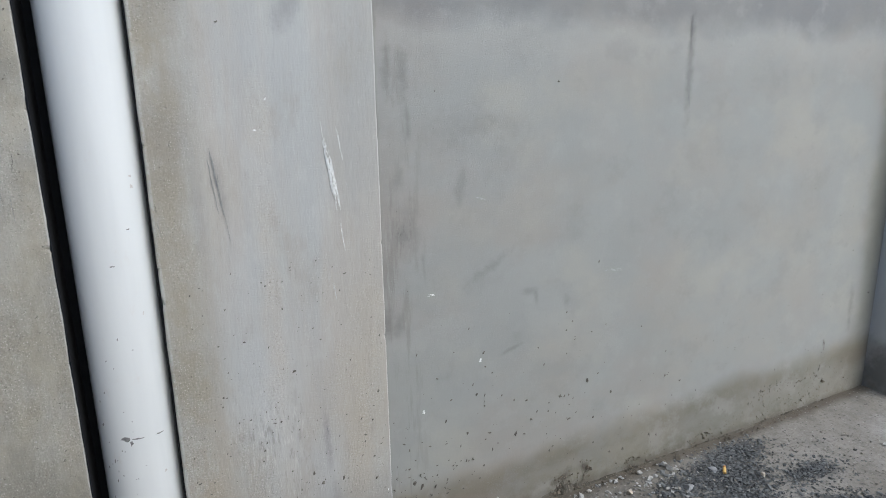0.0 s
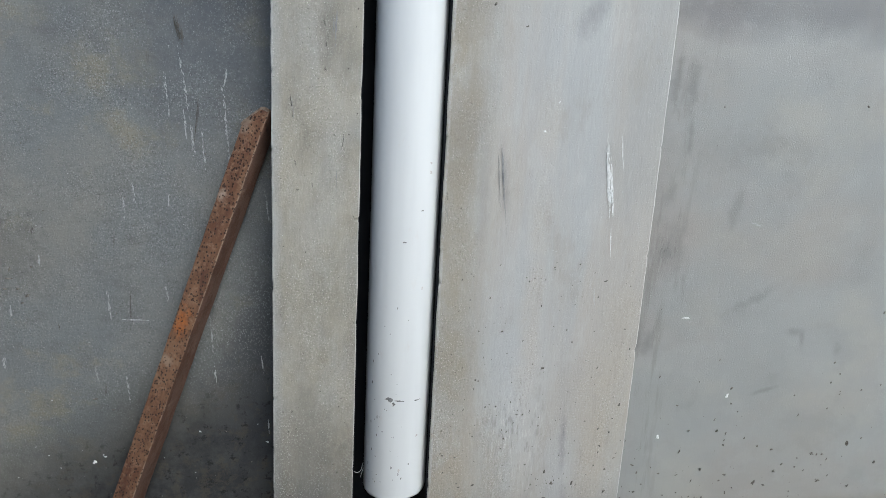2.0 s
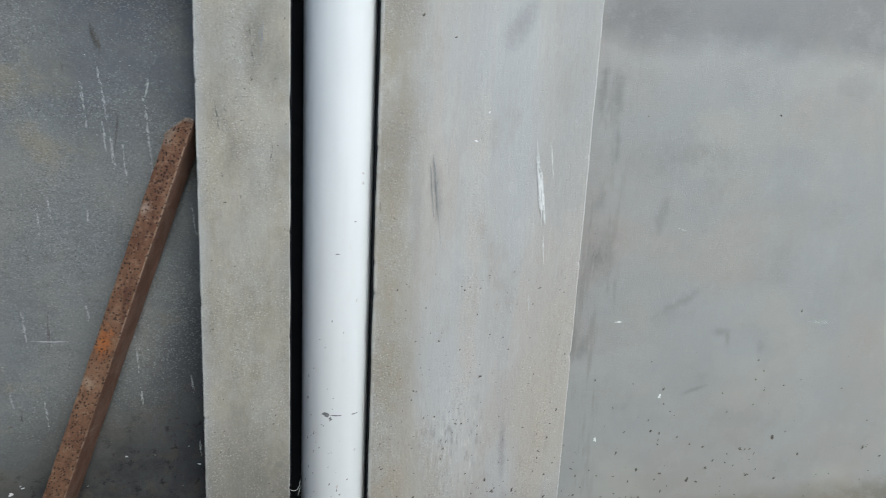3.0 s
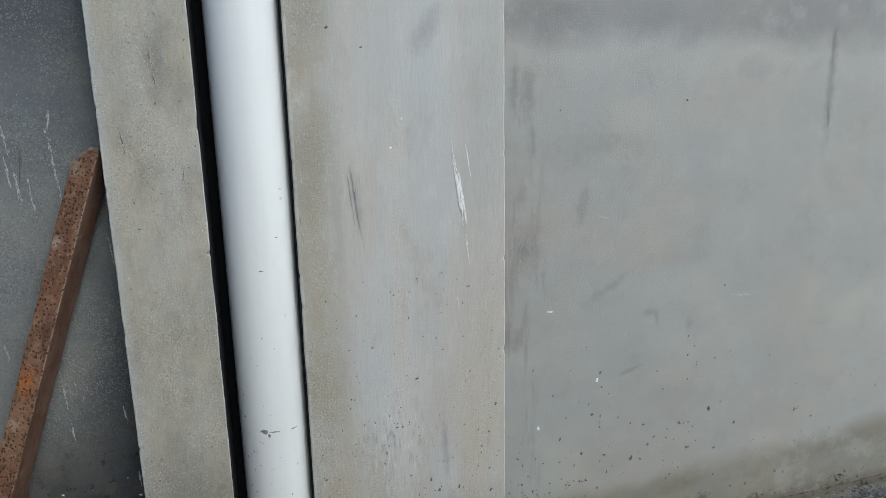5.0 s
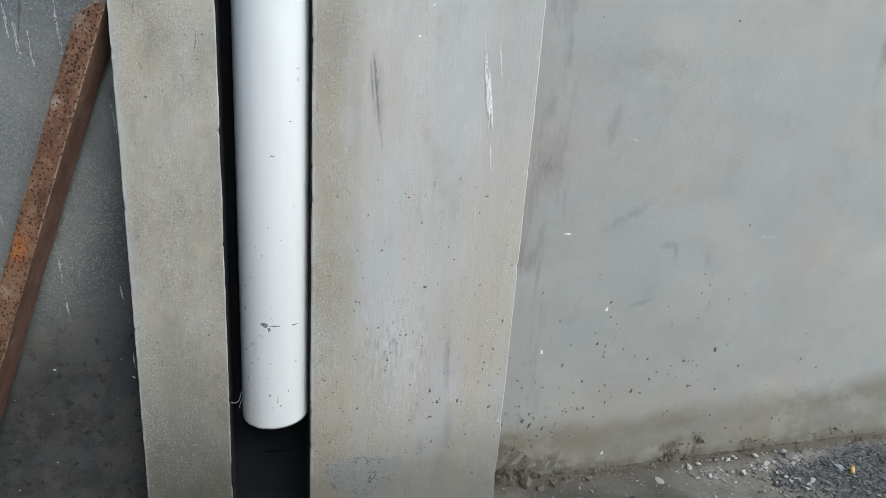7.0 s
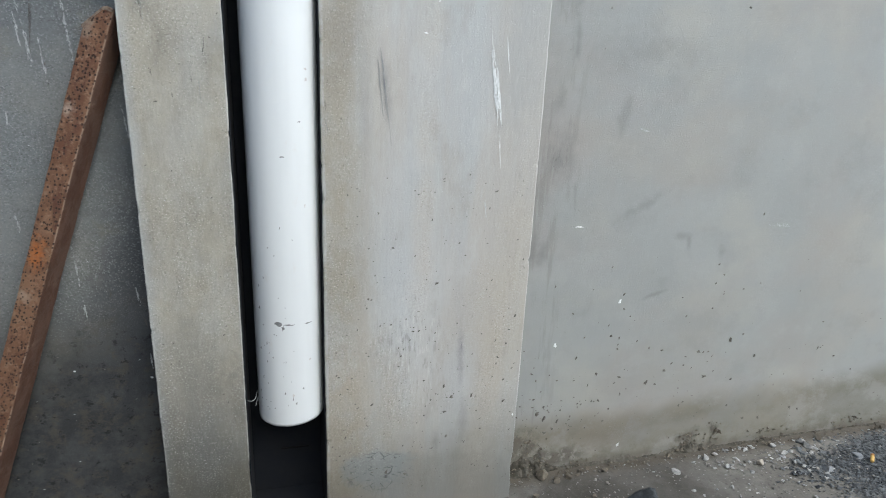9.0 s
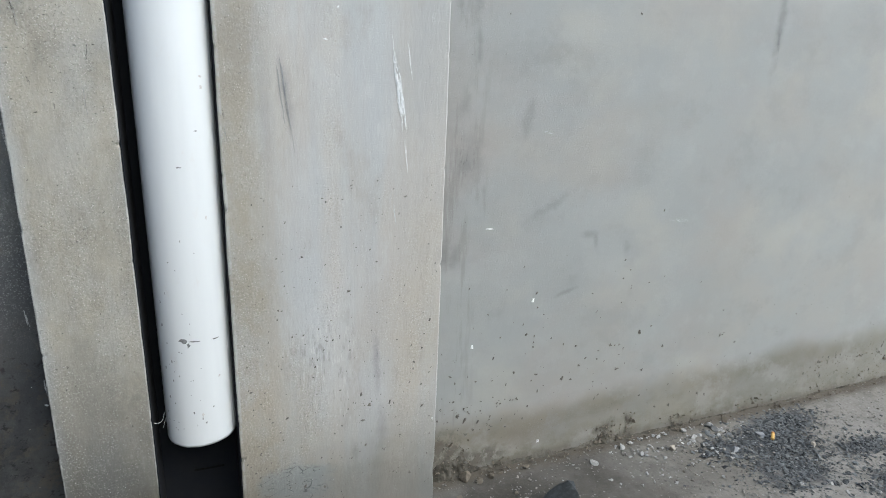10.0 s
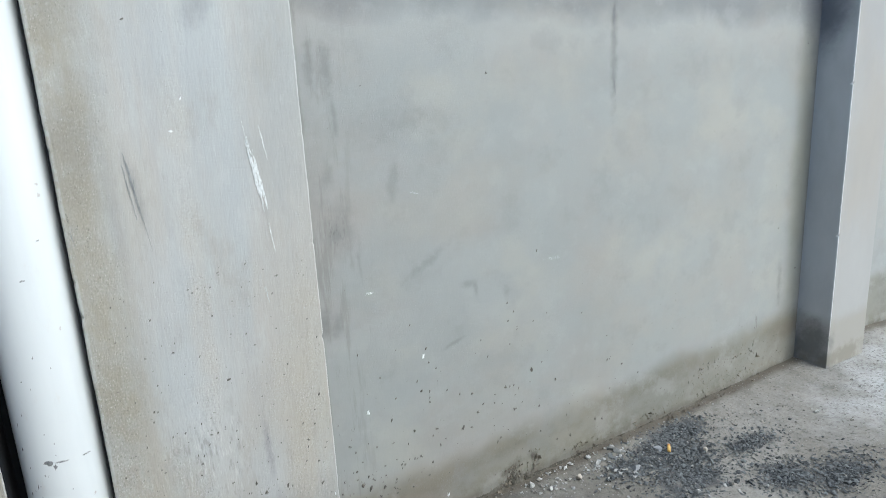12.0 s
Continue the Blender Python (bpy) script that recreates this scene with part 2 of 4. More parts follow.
    t.bump(t.math("ADD", height, t.math("MULTIPLY", t.noise(48.0, 5.0, 0.7, (3, 1, 0.5)), 0.5)), 1.0, 0.0015)
    return t.done(c)


def wall_material(name, far):
    """The panel wall. The marks of its near stretch and of the stretch by the far column are kept apart to keep the node tree small."""
    t, c = cement(name, (0.264, 0.273, 0.266), (0.280, 0.273, 0.254), (1, 1, 1.2), 0.44, 0.68)
    x, z = t.axis(0), t.axis(2)
    c = t.mix(t.band(t.noise(3.6, 5.0, 0.6, (1, 1, 1.3), (12, 3, 5)), 0.48, 0.66, 0.0, 0.32), c, (0.262, 0.242, 0.226))
    c = t.mix(t.band(t.noise(2.6, 5.0, 0.6, (1, 1, 1.3), (2, 13, 6)), 0.48, 0.66, 0.0, 0.60), c, (0.318, 0.311, 0.278))
    wob = t.math("MULTIPLY", t.math("SUBTRACT", t.noise(3.0, 3.5, 0.6), 0.5), 0.09)
    # dried mud splash at the foot, higher away from the column, with paler washes inside it
    foot = t.math("SUBTRACT", t.math("ADD", z, wob), t.math("MULTIPLY", x, 0.03))
    c = t.mix(t.band(foot, 0.150, 0.02), c, (0.70, 0.672, 0.600), "MULTIPLY")
    tide = t.math("MULTIPLY", t.band(foot, 0.145, 0.085), t.band(foot, 0.030, 0.080))
    c = t.mix(t.math("MULTIPLY", tide, t.band(t.noise(4.0, 4.0, 0.6, (1, 1, 1), (3, 8, 8)), 0.3, 0.55, 0.3, 1.0)), c, (0.785, 0.748, 0.683), "MULTIPLY")
    c = t.mix(t.math("MULTIPLY", t.band(foot, 0.12, 0.07), t.band(t.noise(13.0, 7.0, 0.72, (1, 1, 1.5), (6, 1, 9)), 0.45, 0.65, 0.0, 0.35)), c, (0.70, 0.68, 0.62), "MULTIPLY")
    c = t.mix(t.math("MULTIPLY", t.band(foot, 0.115, 0.085), t.band(foot, 0.045, 0.080, 0.0, 0.12)), c, (0.150, 0.137, 0.110))
    c = t.mix(t.math("MULTIPLY", t.band(foot, 0.075, 0.02), t.band(t.noise(5.0, 4.0, 0.6, (1, 1, 2)), 0.36, 0.68, 0.0, 0.30)), c, (0.222, 0.210, 0.182))
    c = t.mix(t.math("MULTIPLY", t.band(z, 0.07, 0.02), t.band(t.noise(30.0, 6.0, 0.7), 0.42, 0.66, 0.0, 0.45)), c, (0.115, 0.102, 0.078))
    c = t.mix(t.band(t.math("ADD", z, t.math("MULTIPLY", wob, 0.15)), 0.030, 0.006, 0.0, 0.6), c, (0.095, 0.084, 0.064))
    # damp band above
    top = t.math("ADD", z, t.math("MULTIPLY", wob, 0.6))
    ragged = t.math("ADD", top, t.math("MULTIPLY", t.math("SUBTRACT", t.noise(7.0, 6.0, 0.6, (1, 1, 0.8), (4, 9, 1)), 0.5), 0.10))
    c = t.mix(t.band(ragged, 1.015, 1.070, 0.0, 0.56), c, t.mix(t.band(t.noise(6.0, 5.0, 0.6, (1, 1, 1), (8, 1, 2)), 0.35, 0.65), (0.135, 0.133, 0.142), (0.180, 0.175, 0.172)))
    c = t.mix(t.math("MULTIPLY", t.band(ragged, 1.03, 1.01), t.band(ragged, 0.94, 1.0, 0.0, 0.35)), c, (0.335, 0.330, 0.312))
    # broad faint blotches and dirty marks at hand size
    blot = t.noise(10.0, 7.0, 0.66, (1, 1, 1.1), (14, 2, 3))
    c = t.mix(t.band(blot, 0.52, 0.68, 0.0, 0.34), c, (0.212, 0.214, 0.206))
    c = t.mix(t.band(blot, 0.46, 0.34, 0.0, 0.28), c, (0.315, 0.320, 0.308))
    # darker tone beside the arris, and smudges
    if not far:
        c = t.mix(t.math("MULTIPLY", t.patch((0.325, WALL_Y, 0.75), (0.075, 1, 0.65), 0, 0.7, 1.0, 12), 0.30), c, (0.180, 0.174, 0.168))
    for place, size, turn, amount in (
        ((0.379, 0.94), (0.013, 0.055), -6, 0.55),
        ((0.349, 0.955), (0.010, 0.05), 5, 0.55),
        ((0.386, 0.86), (0.006, 0.045), -4, 0.5),
        ((0.365, 0.76), (0.012, 0.03), 5, 0.4),
        ((0.371, 0.653), (0.012, 0.02), 0, 0.5),
        ((0.356, 0.481), (0.015, 0.03), 0, 0.6),
        ((0.411, 0.585), (0.004, 0.035), -5, 0.4),
        ((0.435, 1.08), (0.05, 0.02), 0, 0.5),
        ((0.667, 0.488), (0.006, 0.018), -10, 0.4),
        ((0.746, 0.465), (0.012, 0.018), -20, 0.3),
        ((0.385, 0.66), (0.03, 0.07), 0, 0.4),
        ((0.333, 0.49), (0.014, 0.035), 0, 0.7),
        ((0.53, 0.845), (0.06, 0.030), -20, 0.3),
        ((0.60, 0.838), (0.04, 0.035), 8, 0.22),
        ((0.491, 0.737), (0.013, 0.055), 12, 0.34),
        ((0.555, 0.568), (0.055, 0.013), -31, 0.42),
        ((0.648, 0.503), (0.022, 0.010), 8, 0.42),
        ((0.607, 0.384), (0.030, 0.006), -16, 0.45),
        ((1.062, 0.96), (0.012, 0.16), 1, 0.55),
        ((1.765, 0.28), (0.012, 0.09), -2, 0.5),
    ):
        if (place[0] > 0.95) == far:
            c = t.mix(t.math("MULTIPLY", t.patch((place[0], WALL_Y, place[1]), (1.35 * size[0], 1, 1.2 * size[1]), turn, 0.8, 1.0, 50), amount), c, (0.158, 0.156, 0.153))
    if not far:
        rubbed = t.band(t.noise(60.0, 5.0, 0.7, (1, 1, 0.10), (5, 9, 9)), 0.50, 0.64)
        c = t.mix(t.math("MULTIPLY", t.math("MULTIPLY", rubbed, t.band(x, 0.46, 0.33)), 0.5), c, (0.165, 0.158, 0.148))
        # brown dirt caked above the mortar in the corner and in a few clots along the foot
        caked = t.most(t.patch((0.345, WALL_Y, 0.055), (0.065, 1, 0.060), 0, 0.8, 0.7, 34), t.patch((0.43, WALL_Y, 0.030), (0.090, 1, 0.030), 0, 0.8, 0.7, 34),
                       t.patch((0.745, WALL_Y, 0.040), (0.045, 1, 0.024), -20, 0.9, 0.9, 40), t.patch((0.81, WALL_Y, 0.045), (0.022, 1, 0.032), 0, 0.9, 0.9, 40))
        c = t.over(c, t.math("MULTIPLY", caked, t.band(t.noise(60.0, 6.0, 0.7, (1, 1, 0.8), (1, 4, 4)), 0.36, 0.52)), 0.75, (0.085, 0.075, 0.058))
        # hatching left by a trowel edge
        hatch = t.math("MULTIPLY", t.band(t.noise(110.0, 3.0, 0.6, (1.4, 1, 0.35), (1, 9, 9)), 0.50, 0.60), t.patch((0.372, WALL_Y, 0.66), (0.030, 1, 0.035), 0, 0.7, 0.8, 40))
        c = t.over(c, hatch, 0.6, (0.120, 0.116, 0.110))
    else:
        # pitted crust low down, towards the far column
        crust = t.math("MULTIPLY", t.patch((1.52, WALL_Y, 0.060), (0.46, 1, 0.075), 0, 0.7, 0.7, 12), t.band(t.noise(26.0, 6.0, 0.7, (1, 1, 1.3), (2, 2, 9)), 0.42, 0.58))
        c = t.over(c, crust, 0.60, (0.205, 0.198, 0.172))
        c = t.over(c, t.math("MULTIPLY", crust, t.grains(70.0, (1, 1, 0.8), 0.55, 0.36)), 0.85, (0.060, 0.055, 0.044))
        c = t.over(c, t.math("MULTIPLY", crust, t.grains(110.0, (1, 1, 1), 0.70, 0.36, (3, 3, 3))), 0.7, (0.095, 0.085, 0.066))
        # olive and brown tones beside the far column, a blue-black one at the top
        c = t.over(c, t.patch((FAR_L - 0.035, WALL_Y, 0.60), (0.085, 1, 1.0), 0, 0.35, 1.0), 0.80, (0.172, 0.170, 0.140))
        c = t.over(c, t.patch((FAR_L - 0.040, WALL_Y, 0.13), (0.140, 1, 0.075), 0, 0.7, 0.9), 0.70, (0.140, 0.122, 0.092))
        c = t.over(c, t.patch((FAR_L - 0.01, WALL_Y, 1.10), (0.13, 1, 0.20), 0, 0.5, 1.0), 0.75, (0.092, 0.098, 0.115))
    c, height = sanded(t, c, t.band(t.noise(9.0, 5.0, 0.6, (1, 1, 1), (3, 3, 6)), 0.45, 0.70, 0.02, 0.16), (0.110, 0.108, 0.102), (0.42, 0.43, 0.42))
    t.bump(t.math("ADD", height, t.math("MULTIPLY", t.noise(30.0, 5.0, 0.65, (1, 1, 0.8)), 0.6)), 0.45, 0.0025)
    return t.done(c)


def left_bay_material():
    """The bay left of the column: darker cement, its shade put partly into the colour."""
    t = Tree("left_bay_plaster", 0.88, 0.3)
    x, z = t.axis(0), t.axis(2)
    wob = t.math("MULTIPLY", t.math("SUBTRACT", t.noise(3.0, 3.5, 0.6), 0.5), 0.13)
    bay_tone = t.mix(t.band(t.noise(4.0, 6.0, 0.62, (1, 1, 0.9), (9, 2, 4)), 0.36, 0.66), (0.152, 0.165, 0.166), (0.196, 0.196, 0.178))
    bay_tone = t.mix(t.band(t.noise(11.0, 6.0, 0.65, (1, 1, 1), (1, 6, 3)), 0.45, 0.70, 0.0, 0.40), bay_tone, (0.120, 0.128, 0.130))
    bay_tone = t.mix(t.band(t.noise(7.0, 6.0, 0.68, (1, 1, 1.2), (5, 2, 11)), 0.52, 0.68, 0.0, 0.72), bay_tone, (0.212, 0.198, 0.148))
    bay_tone = t.mix(t.band(t.noise(30.0, 7.0, 0.72, (0.8, 1, 1.3), (15, 2, 1)), 0.50, 0.66, 0.0, 0.35), bay_tone, (0.105, 0.108, 0.106))
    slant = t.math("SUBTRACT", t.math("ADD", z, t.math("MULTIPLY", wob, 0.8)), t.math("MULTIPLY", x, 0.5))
    bay_tone = t.mix(t.band(slant, 0.74, 0.50, 0.0, 0.96), bay_tone, t.mix(t.band(t.noise(16.0, 7.0, 0.7, (1, 1, 1), (3, 3, 8)), 0.4, 0.62), (0.021, 0.023, 0.025), (0.044, 0.046, 0.047)))
    bay_tone = t.mix(t.math("MULTIPLY", t.band(slant, 0.64, 0.60), t.band(slant, 0.50, 0.58, 0.0, 0.12)), bay_tone, (0.14, 0.132, 0.11))
    bay_tone = t.mix(t.math("MULTIPLY", t.patch((-0.40, WALL_Y, 1.08), (0.28, 1, 0.34), 0, 0.5, 1.0), 0.95), bay_tone, (0.070, 0.078, 0.092))
    bay_tone = t.mix(t.math("MULTIPLY", t.patch((-0.325, WALL_Y, 0.50), (0.10, 1, 0.36), 4, 0.4, 1.0, 7), 0.75), bay_tone, (0.046, 0.051, 0.058))
    bay_tone = t.mix(t.math("MULTIPLY", t.patch((-0.71, WALL_Y, 0.63), (0.06, 1, 0.09), 0, 1.6, 0.8, 70), 0.3), bay_tone, (0.075, 0.075, 0.075))
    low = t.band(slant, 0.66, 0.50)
    bay_tone = t.mix(t.math("MULTIPLY", low, t.band(t.noise(34.0, 7.0, 0.75, (1, 1, 1), (8, 8, 3)), 0.50, 0.62, 0.0, 0.6)), bay_tone, (0.066, 0.057, 0.045))
    bay_tone = t.mix(t.math("MULTIPLY", low, t.band(t.noise(48.0, 6.0, 0.75, (1, 1, 1), (2, 3, 13)), 0.55, 0.63, 0.0, 0.8)), bay_tone, (0.010, 0.011, 0.011))
    bare = t.band(t.noise(10.0, 5.0, 0.6, (1, 1, 1), (3, 5, 6)), 0.36, 0.62, 0.35, 0.95)
    bay_tone, height = sanded(t, bay_tone, t.math("MULTIPLY", bare, t.band(slant, 0.54, 0.70, 0.04, 1.0)), (0.052, 0.054, 0.055), (0.30, 0.315, 0.315), 0.8)
    t.bump(t.math("ADD", height, t.noise(40.0, 6.0, 0.7)), 0.7, 0.0022)
    return t.done(bay_tone)


def far_column_material():
    t, c = cement("far_column_plaster", (0.300, 0.296, 0.288), (0.302, 0.285, 0.262), (1, 1, 0.5), 0.45, 0.65)
    x, z = t.axis(0), t.axis(2)
    # flank bluer and paler: its sky light is put into the colour; pale line along the arris
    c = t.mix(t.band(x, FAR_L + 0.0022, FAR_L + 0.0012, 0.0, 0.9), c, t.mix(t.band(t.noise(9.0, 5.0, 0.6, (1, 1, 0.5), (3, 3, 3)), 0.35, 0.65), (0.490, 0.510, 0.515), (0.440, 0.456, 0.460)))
    c = t.mix(t.math("MULTIPLY", t.band(x, FAR_L + 0.0035, FAR_L + 0.0025), t.band(x, FAR_L + 0.0004, FAR_L + 0.0010, 0.0, 0.7)), c, (0.68, 0.69, 0.69))
    wob = t.math("MULTIPLY", t.math("SUBTRACT", t.noise(7.0, 5.0, 0.6), 0.5), 0.06)
    c = t.mix(t.band(t.math("ADD", z, wob), 0.185, 0.135, 0.0, 0.55), c, (0.235, 0.216, 0.180))
    c = t.mix(t.math("MULTIPLY", t.patch((FAR_L, 0.02, 0.05), (0.05, 0.2, 0.13), 0, 1.0, 1.0, 16), 0.75), c, (0.12, 0.12, 0.115))
    c = t.mix(t.math("MULTIPLY", t.patch((FAR_L + 0.10, FAR_Y, 0.03), (0.14, 0.2, 0.05), 0, 1.0, 0.7, 25), 0.7), c, (0.17, 0.155, 0.125))
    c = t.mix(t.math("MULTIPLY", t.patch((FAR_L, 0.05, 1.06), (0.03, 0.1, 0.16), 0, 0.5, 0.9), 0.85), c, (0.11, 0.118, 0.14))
    return t.done(c)


def ground_material():
    t = Tree("dusty_concrete", 0.95, 0.2)
    c = t.mix(t.band(t.noise(2.5, 6.0, 0.6), 0.4, 0.62), (0.172, 0.161, 0.141), (0.226, 0.216, 0.196))
    c = t.mix(t.band(t.noise(14.0, 6.0, 0.7, (1, 1, 1), (4, 4, 4)), 0.42, 0.66, 0.0, 0.45), c, (0.115, 0.108, 0.096))
    # black stone dust under the gravel
    for place, size, turn, amount in GRAVEL_BEDS:
        n = t.patch((place[0], place[1], 0), (size[0], size[1], 1), 0, 0.9, 0.8, 16)
        c = t.mix(t.math("MULTIPLY", n, min(1.0, amount * 1.15)), c, (0.022, 0.026, 0.034))
    c = t.mix(t.math("MULTIPLY", t.patch((0.50, -0.10, 0), (0.52, 0.34, 1), 0, 0.5, 0.9, 8), 0.9), c, (0.042, 0.0385, 0.032))
    c = t.mix(t.math("MULTIPLY", t.patch((2.15, -0.30, 0), (0.75, 0.42, 1), 0, 0.7, 0.9, 7), 0.75), c, (0.40, 0.405, 0.405))
    c = t.mix(t.math("MULTIPLY", t.patch((2.0, -0.15, 0), (0.5, 0.30, 1), 0, 0.8, 0.8, 12), t.band(t.noise(60.0, 4.0, 0.7, (1, 1.6, 1), (1, 5, 1)), 0.54, 0.60, 0.0, 0.6)), c, (0.12, 0.118, 0.11))
    c = t.mix(t.band(t.noise(75.0, 5.0, 0.75, (1, 1, 1), (2, 9, 5)), 0.54, 0.64, 0.0, 0.4), c, (0.095, 0.085, 0.070))
    # brown soil line along the wall
    y = t.axis(1)
    c = t.mix(t.band(t.math("ADD", y, t.math("MULTIPLY", t.noise(20.0, 4.0), 0.03)), 0.030, 0.062, 0.0, 0.85), c, (0.090, 0.078, 0.060))
    grit = t.grains(95.0, (1, 1, 1), 0.62, 0.36)
    c = t.over(c, grit, 0.55, (0.075, 0.070, 0.062))
    c = t.over(c, t.grains(150.0, (1, 1, 1), 0.80, 0.36, (4, 4, 4)), 0.5, (0.33, 0.325, 0.31))
    c = t.mix(t.band(t.noise(130.0, 4.0, 0.7), 0.5, 0.72, 0.0, 0.4), c, (0.10, 0.096, 0.088))
    c = t.mix(t.band(t.noise(190.0, 3.0, 0.7, (1, 1, 1), (7, 7, 1)), 0.62, 0.74, 0.0, 0.3), c, (0.34, 0.335, 0.32))
    h = t.math("ADD", t.math("MULTIPLY", t.noise(35.0, 6.0, 0.7), 1.2), t.math("MULTIPLY", t.noise(160.0, 4.0, 0.7), 0.6))
    t.bump(h, 0.6, 0.006)
    return t.done(c)


def stone_material(name, dark, light, rough=0.85):
    t = Tree(name, rough, 0.35)
    n = t.nt.nodes.new("ShaderNodeNewGeometry")
    c = t.mix(n.outputs["Random Per Island"], dark, light)
    c = t.mix(t.band(t.noise(160.0, 4.0, 0.7), 0.4, 0.7, 0.0, 0.5), c, tuple(min(1, v * 1.5) for v in light))
    t.bump(t.noise(220.0, 4.0, 0.7), 0.5, 0.003)
    return t.done(c)


def rust_material():
    t = Tree("rusty_steel", 0.82, 0.35)
    c = t.mix(t.band(t.noise(26.0, 6.0, 0.65, (1, 1, 0.4)), 0.38, 0.65), (0.112, 0.050, 0.027), (0.190, 0.106, 0.060))
    c = t.mix(t.band(t.noise(120.0, 5.0, 0.7), 0.48, 0.70, 0.0, 0.7), c, (0.24, 0.155, 0.10))
    c = t.mix(t.band(t.noise(60.0, 5.0, 0.7, (1, 1, 0.4), (4, 1, 2)), 0.50, 0.66, 0.0, 0.75), c, (0.075, 0.032, 0.020))
    c = t.mix(t.math("MULTIPLY", t.patch((-0.004, 0.0, 0.560), (0.020, 0.1, 0.034), 0, 1.1, 1.0, 90), 0.9), c, (0.33, 0.110, 0.022))
    c = t.mix(t.math("MULTIPLY", t.patch((-0.008, 0.0, 0.772), (0.014, 0.1, 0.016), 0, 1.1, 0.8, 80), 0.7), c, (0.36, 0.29, 0.235))
    c = t.mix(t.math("MULTIPLY", t.patch((-0.006, 0.0, 0.49), (0.014, 0.1, 0.012), 0, 1.2, 0.8, 80), 0.5), c, (0.33, 0.26, 0.20))
    c = t.mix(t.math("MULTIPLY", t.patch((-0.012, 0.0, 0.885), (0.012, 0.1, 0.035), 0, 0.9, 1.0, 60), 0.7), c, (0.22, 0.175, 0.135))
    # worn pale lip along the arrises
    x = t.axis(0)
    lip = t.math("MULTIPLY", t.band(x, 0.0145, 0.0165), t.band(t.noise(40.0, 5.0, 0.7, (1, 1, 0.5)), 0.42, 0.54, 0.1, 0.7))
    c = t.mix(lip, c, (0.33, 0.245, 0.18))
    pit = t.band(t.math("ADD", t.cells(240.0, (1, 1, 0.8)), t.math("MULTIPLY", t.math("SUBTRACT", t.noise(210.0, 2.0), 0.5), 0.60)), 0.40, 0.24)
    pit = t.math("MULTIPLY", pit, t.band(t.noise(60.0, 4.0, 0.65, (1, 1, 0.7)), 0.36, 0.45))
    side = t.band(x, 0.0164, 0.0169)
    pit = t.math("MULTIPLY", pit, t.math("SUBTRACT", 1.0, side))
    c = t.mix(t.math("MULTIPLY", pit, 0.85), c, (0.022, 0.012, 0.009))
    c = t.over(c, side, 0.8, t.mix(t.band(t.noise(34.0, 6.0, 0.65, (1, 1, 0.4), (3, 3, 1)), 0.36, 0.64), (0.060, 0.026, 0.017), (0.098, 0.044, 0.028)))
    t.bump(t.math("SUBTRACT", t.noise(140.0, 5.0, 0.7), t.math("MULTIPLY", pit, 1.2)), 0.8, 0.003)
    return t.done(c)


def pvc_material():
    t = Tree("white_pvc", 0.38, 0.4)
    c = t.mix(t.band(t.noise(7.0, 4.0, 0.6, (3, 3, 0.3)), 0.4, 0.7), (0.655, 0.678, 0.680), (0.620, 0.642, 0.645))
    c = t.mix(t.band(t.noise(38.0, 5.0, 0.7, (1, 1, 0.4), (2, 2, 2)), 0.60, 0.78, 0.0, 0.5), c, (0.58, 0.55, 0.52))
    t.bump(t.noise(60.0, 3.0, 0.5, (1, 1, 0.1)), 0.04, 0.001)
    return t.done(c, t.band(t.noise(20.0, 4.0), 0.3, 0.7, 0.28, 0.46))


def plain_material(name, a, b, scale=40.0, rough=0.85, relief=0.3):
    t = Tree(name, rough, 0.3)
    t.bump(t.noise(scale * 3, 4.0), relief, 0.002)
    return t.done(t.mix(t.band(t.noise(scale, 5.0, 0.65), 0.35, 0.65), a, b))


# place, half sizes, turn, strength of the dark dust
GRAVEL_BEDS = (
    ((1.14, -0.060), (0.13, 0.095), 0, 0.9),
    ((1.240, -0.005), (0.115, 0.055), 0, 0.9),
    ((1.09, -0.165), (0.12, 0.075), 0, 0.75),
    ((1.335, -0.150), (0.105, 0.040), 0, 0.8),
    ((1.27, -0.275), (0.10, 0.065), 0, 0.85),
    ((1.38, -0.345), (0.13, 0.060), 0, 0.75),
    ((1.00, -0.05), (0.07, 0.05), 0, 0.4),
)

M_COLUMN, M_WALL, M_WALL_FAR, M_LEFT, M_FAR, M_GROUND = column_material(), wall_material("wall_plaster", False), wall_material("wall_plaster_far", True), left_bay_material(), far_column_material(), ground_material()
M_SLATE = stone_material("dark_slate", (0.010, 0.011, 0.013), (0.125, 0.132, 0.134))
M_PALE = stone_material("pale_stone", (0.17, 0.17, 0.16), (0.30, 0.30, 0.285))
M_PALE_CLOD = stone_material("pale_mortar_clod", (0.24, 0.215, 0.175), (0.33, 0.30, 0.255))
M_BROWN = stone_material("brown_mortar_crumb", (0.060, 0.050, 0.038), (0.150, 0.130, 0.100))
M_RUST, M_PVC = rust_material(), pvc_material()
M_CHASE_DARK = plain_material("chase_recess_black", (0.007, 0.009, 0.013), (0.010, 0.0115, 0.014), 25.0, 0.9, 0.15)
M_CHASE_SIDE = plain_material("chase_side_shade", (0.0022, 0.0036, 0.0062), (0.0035, 0.0050, 0.0080), 25.0, 0.95, 0.1)
M_WHITE = plain_material("white_paint", (0.60, 0.62, 0.62), (0.72, 0.73, 0.72), 120.0)
M_CHALK = plain_material("thin_chalky_paint", (0.36, 0.38, 0.38), (0.48, 0.50, 0.50), 150.0)
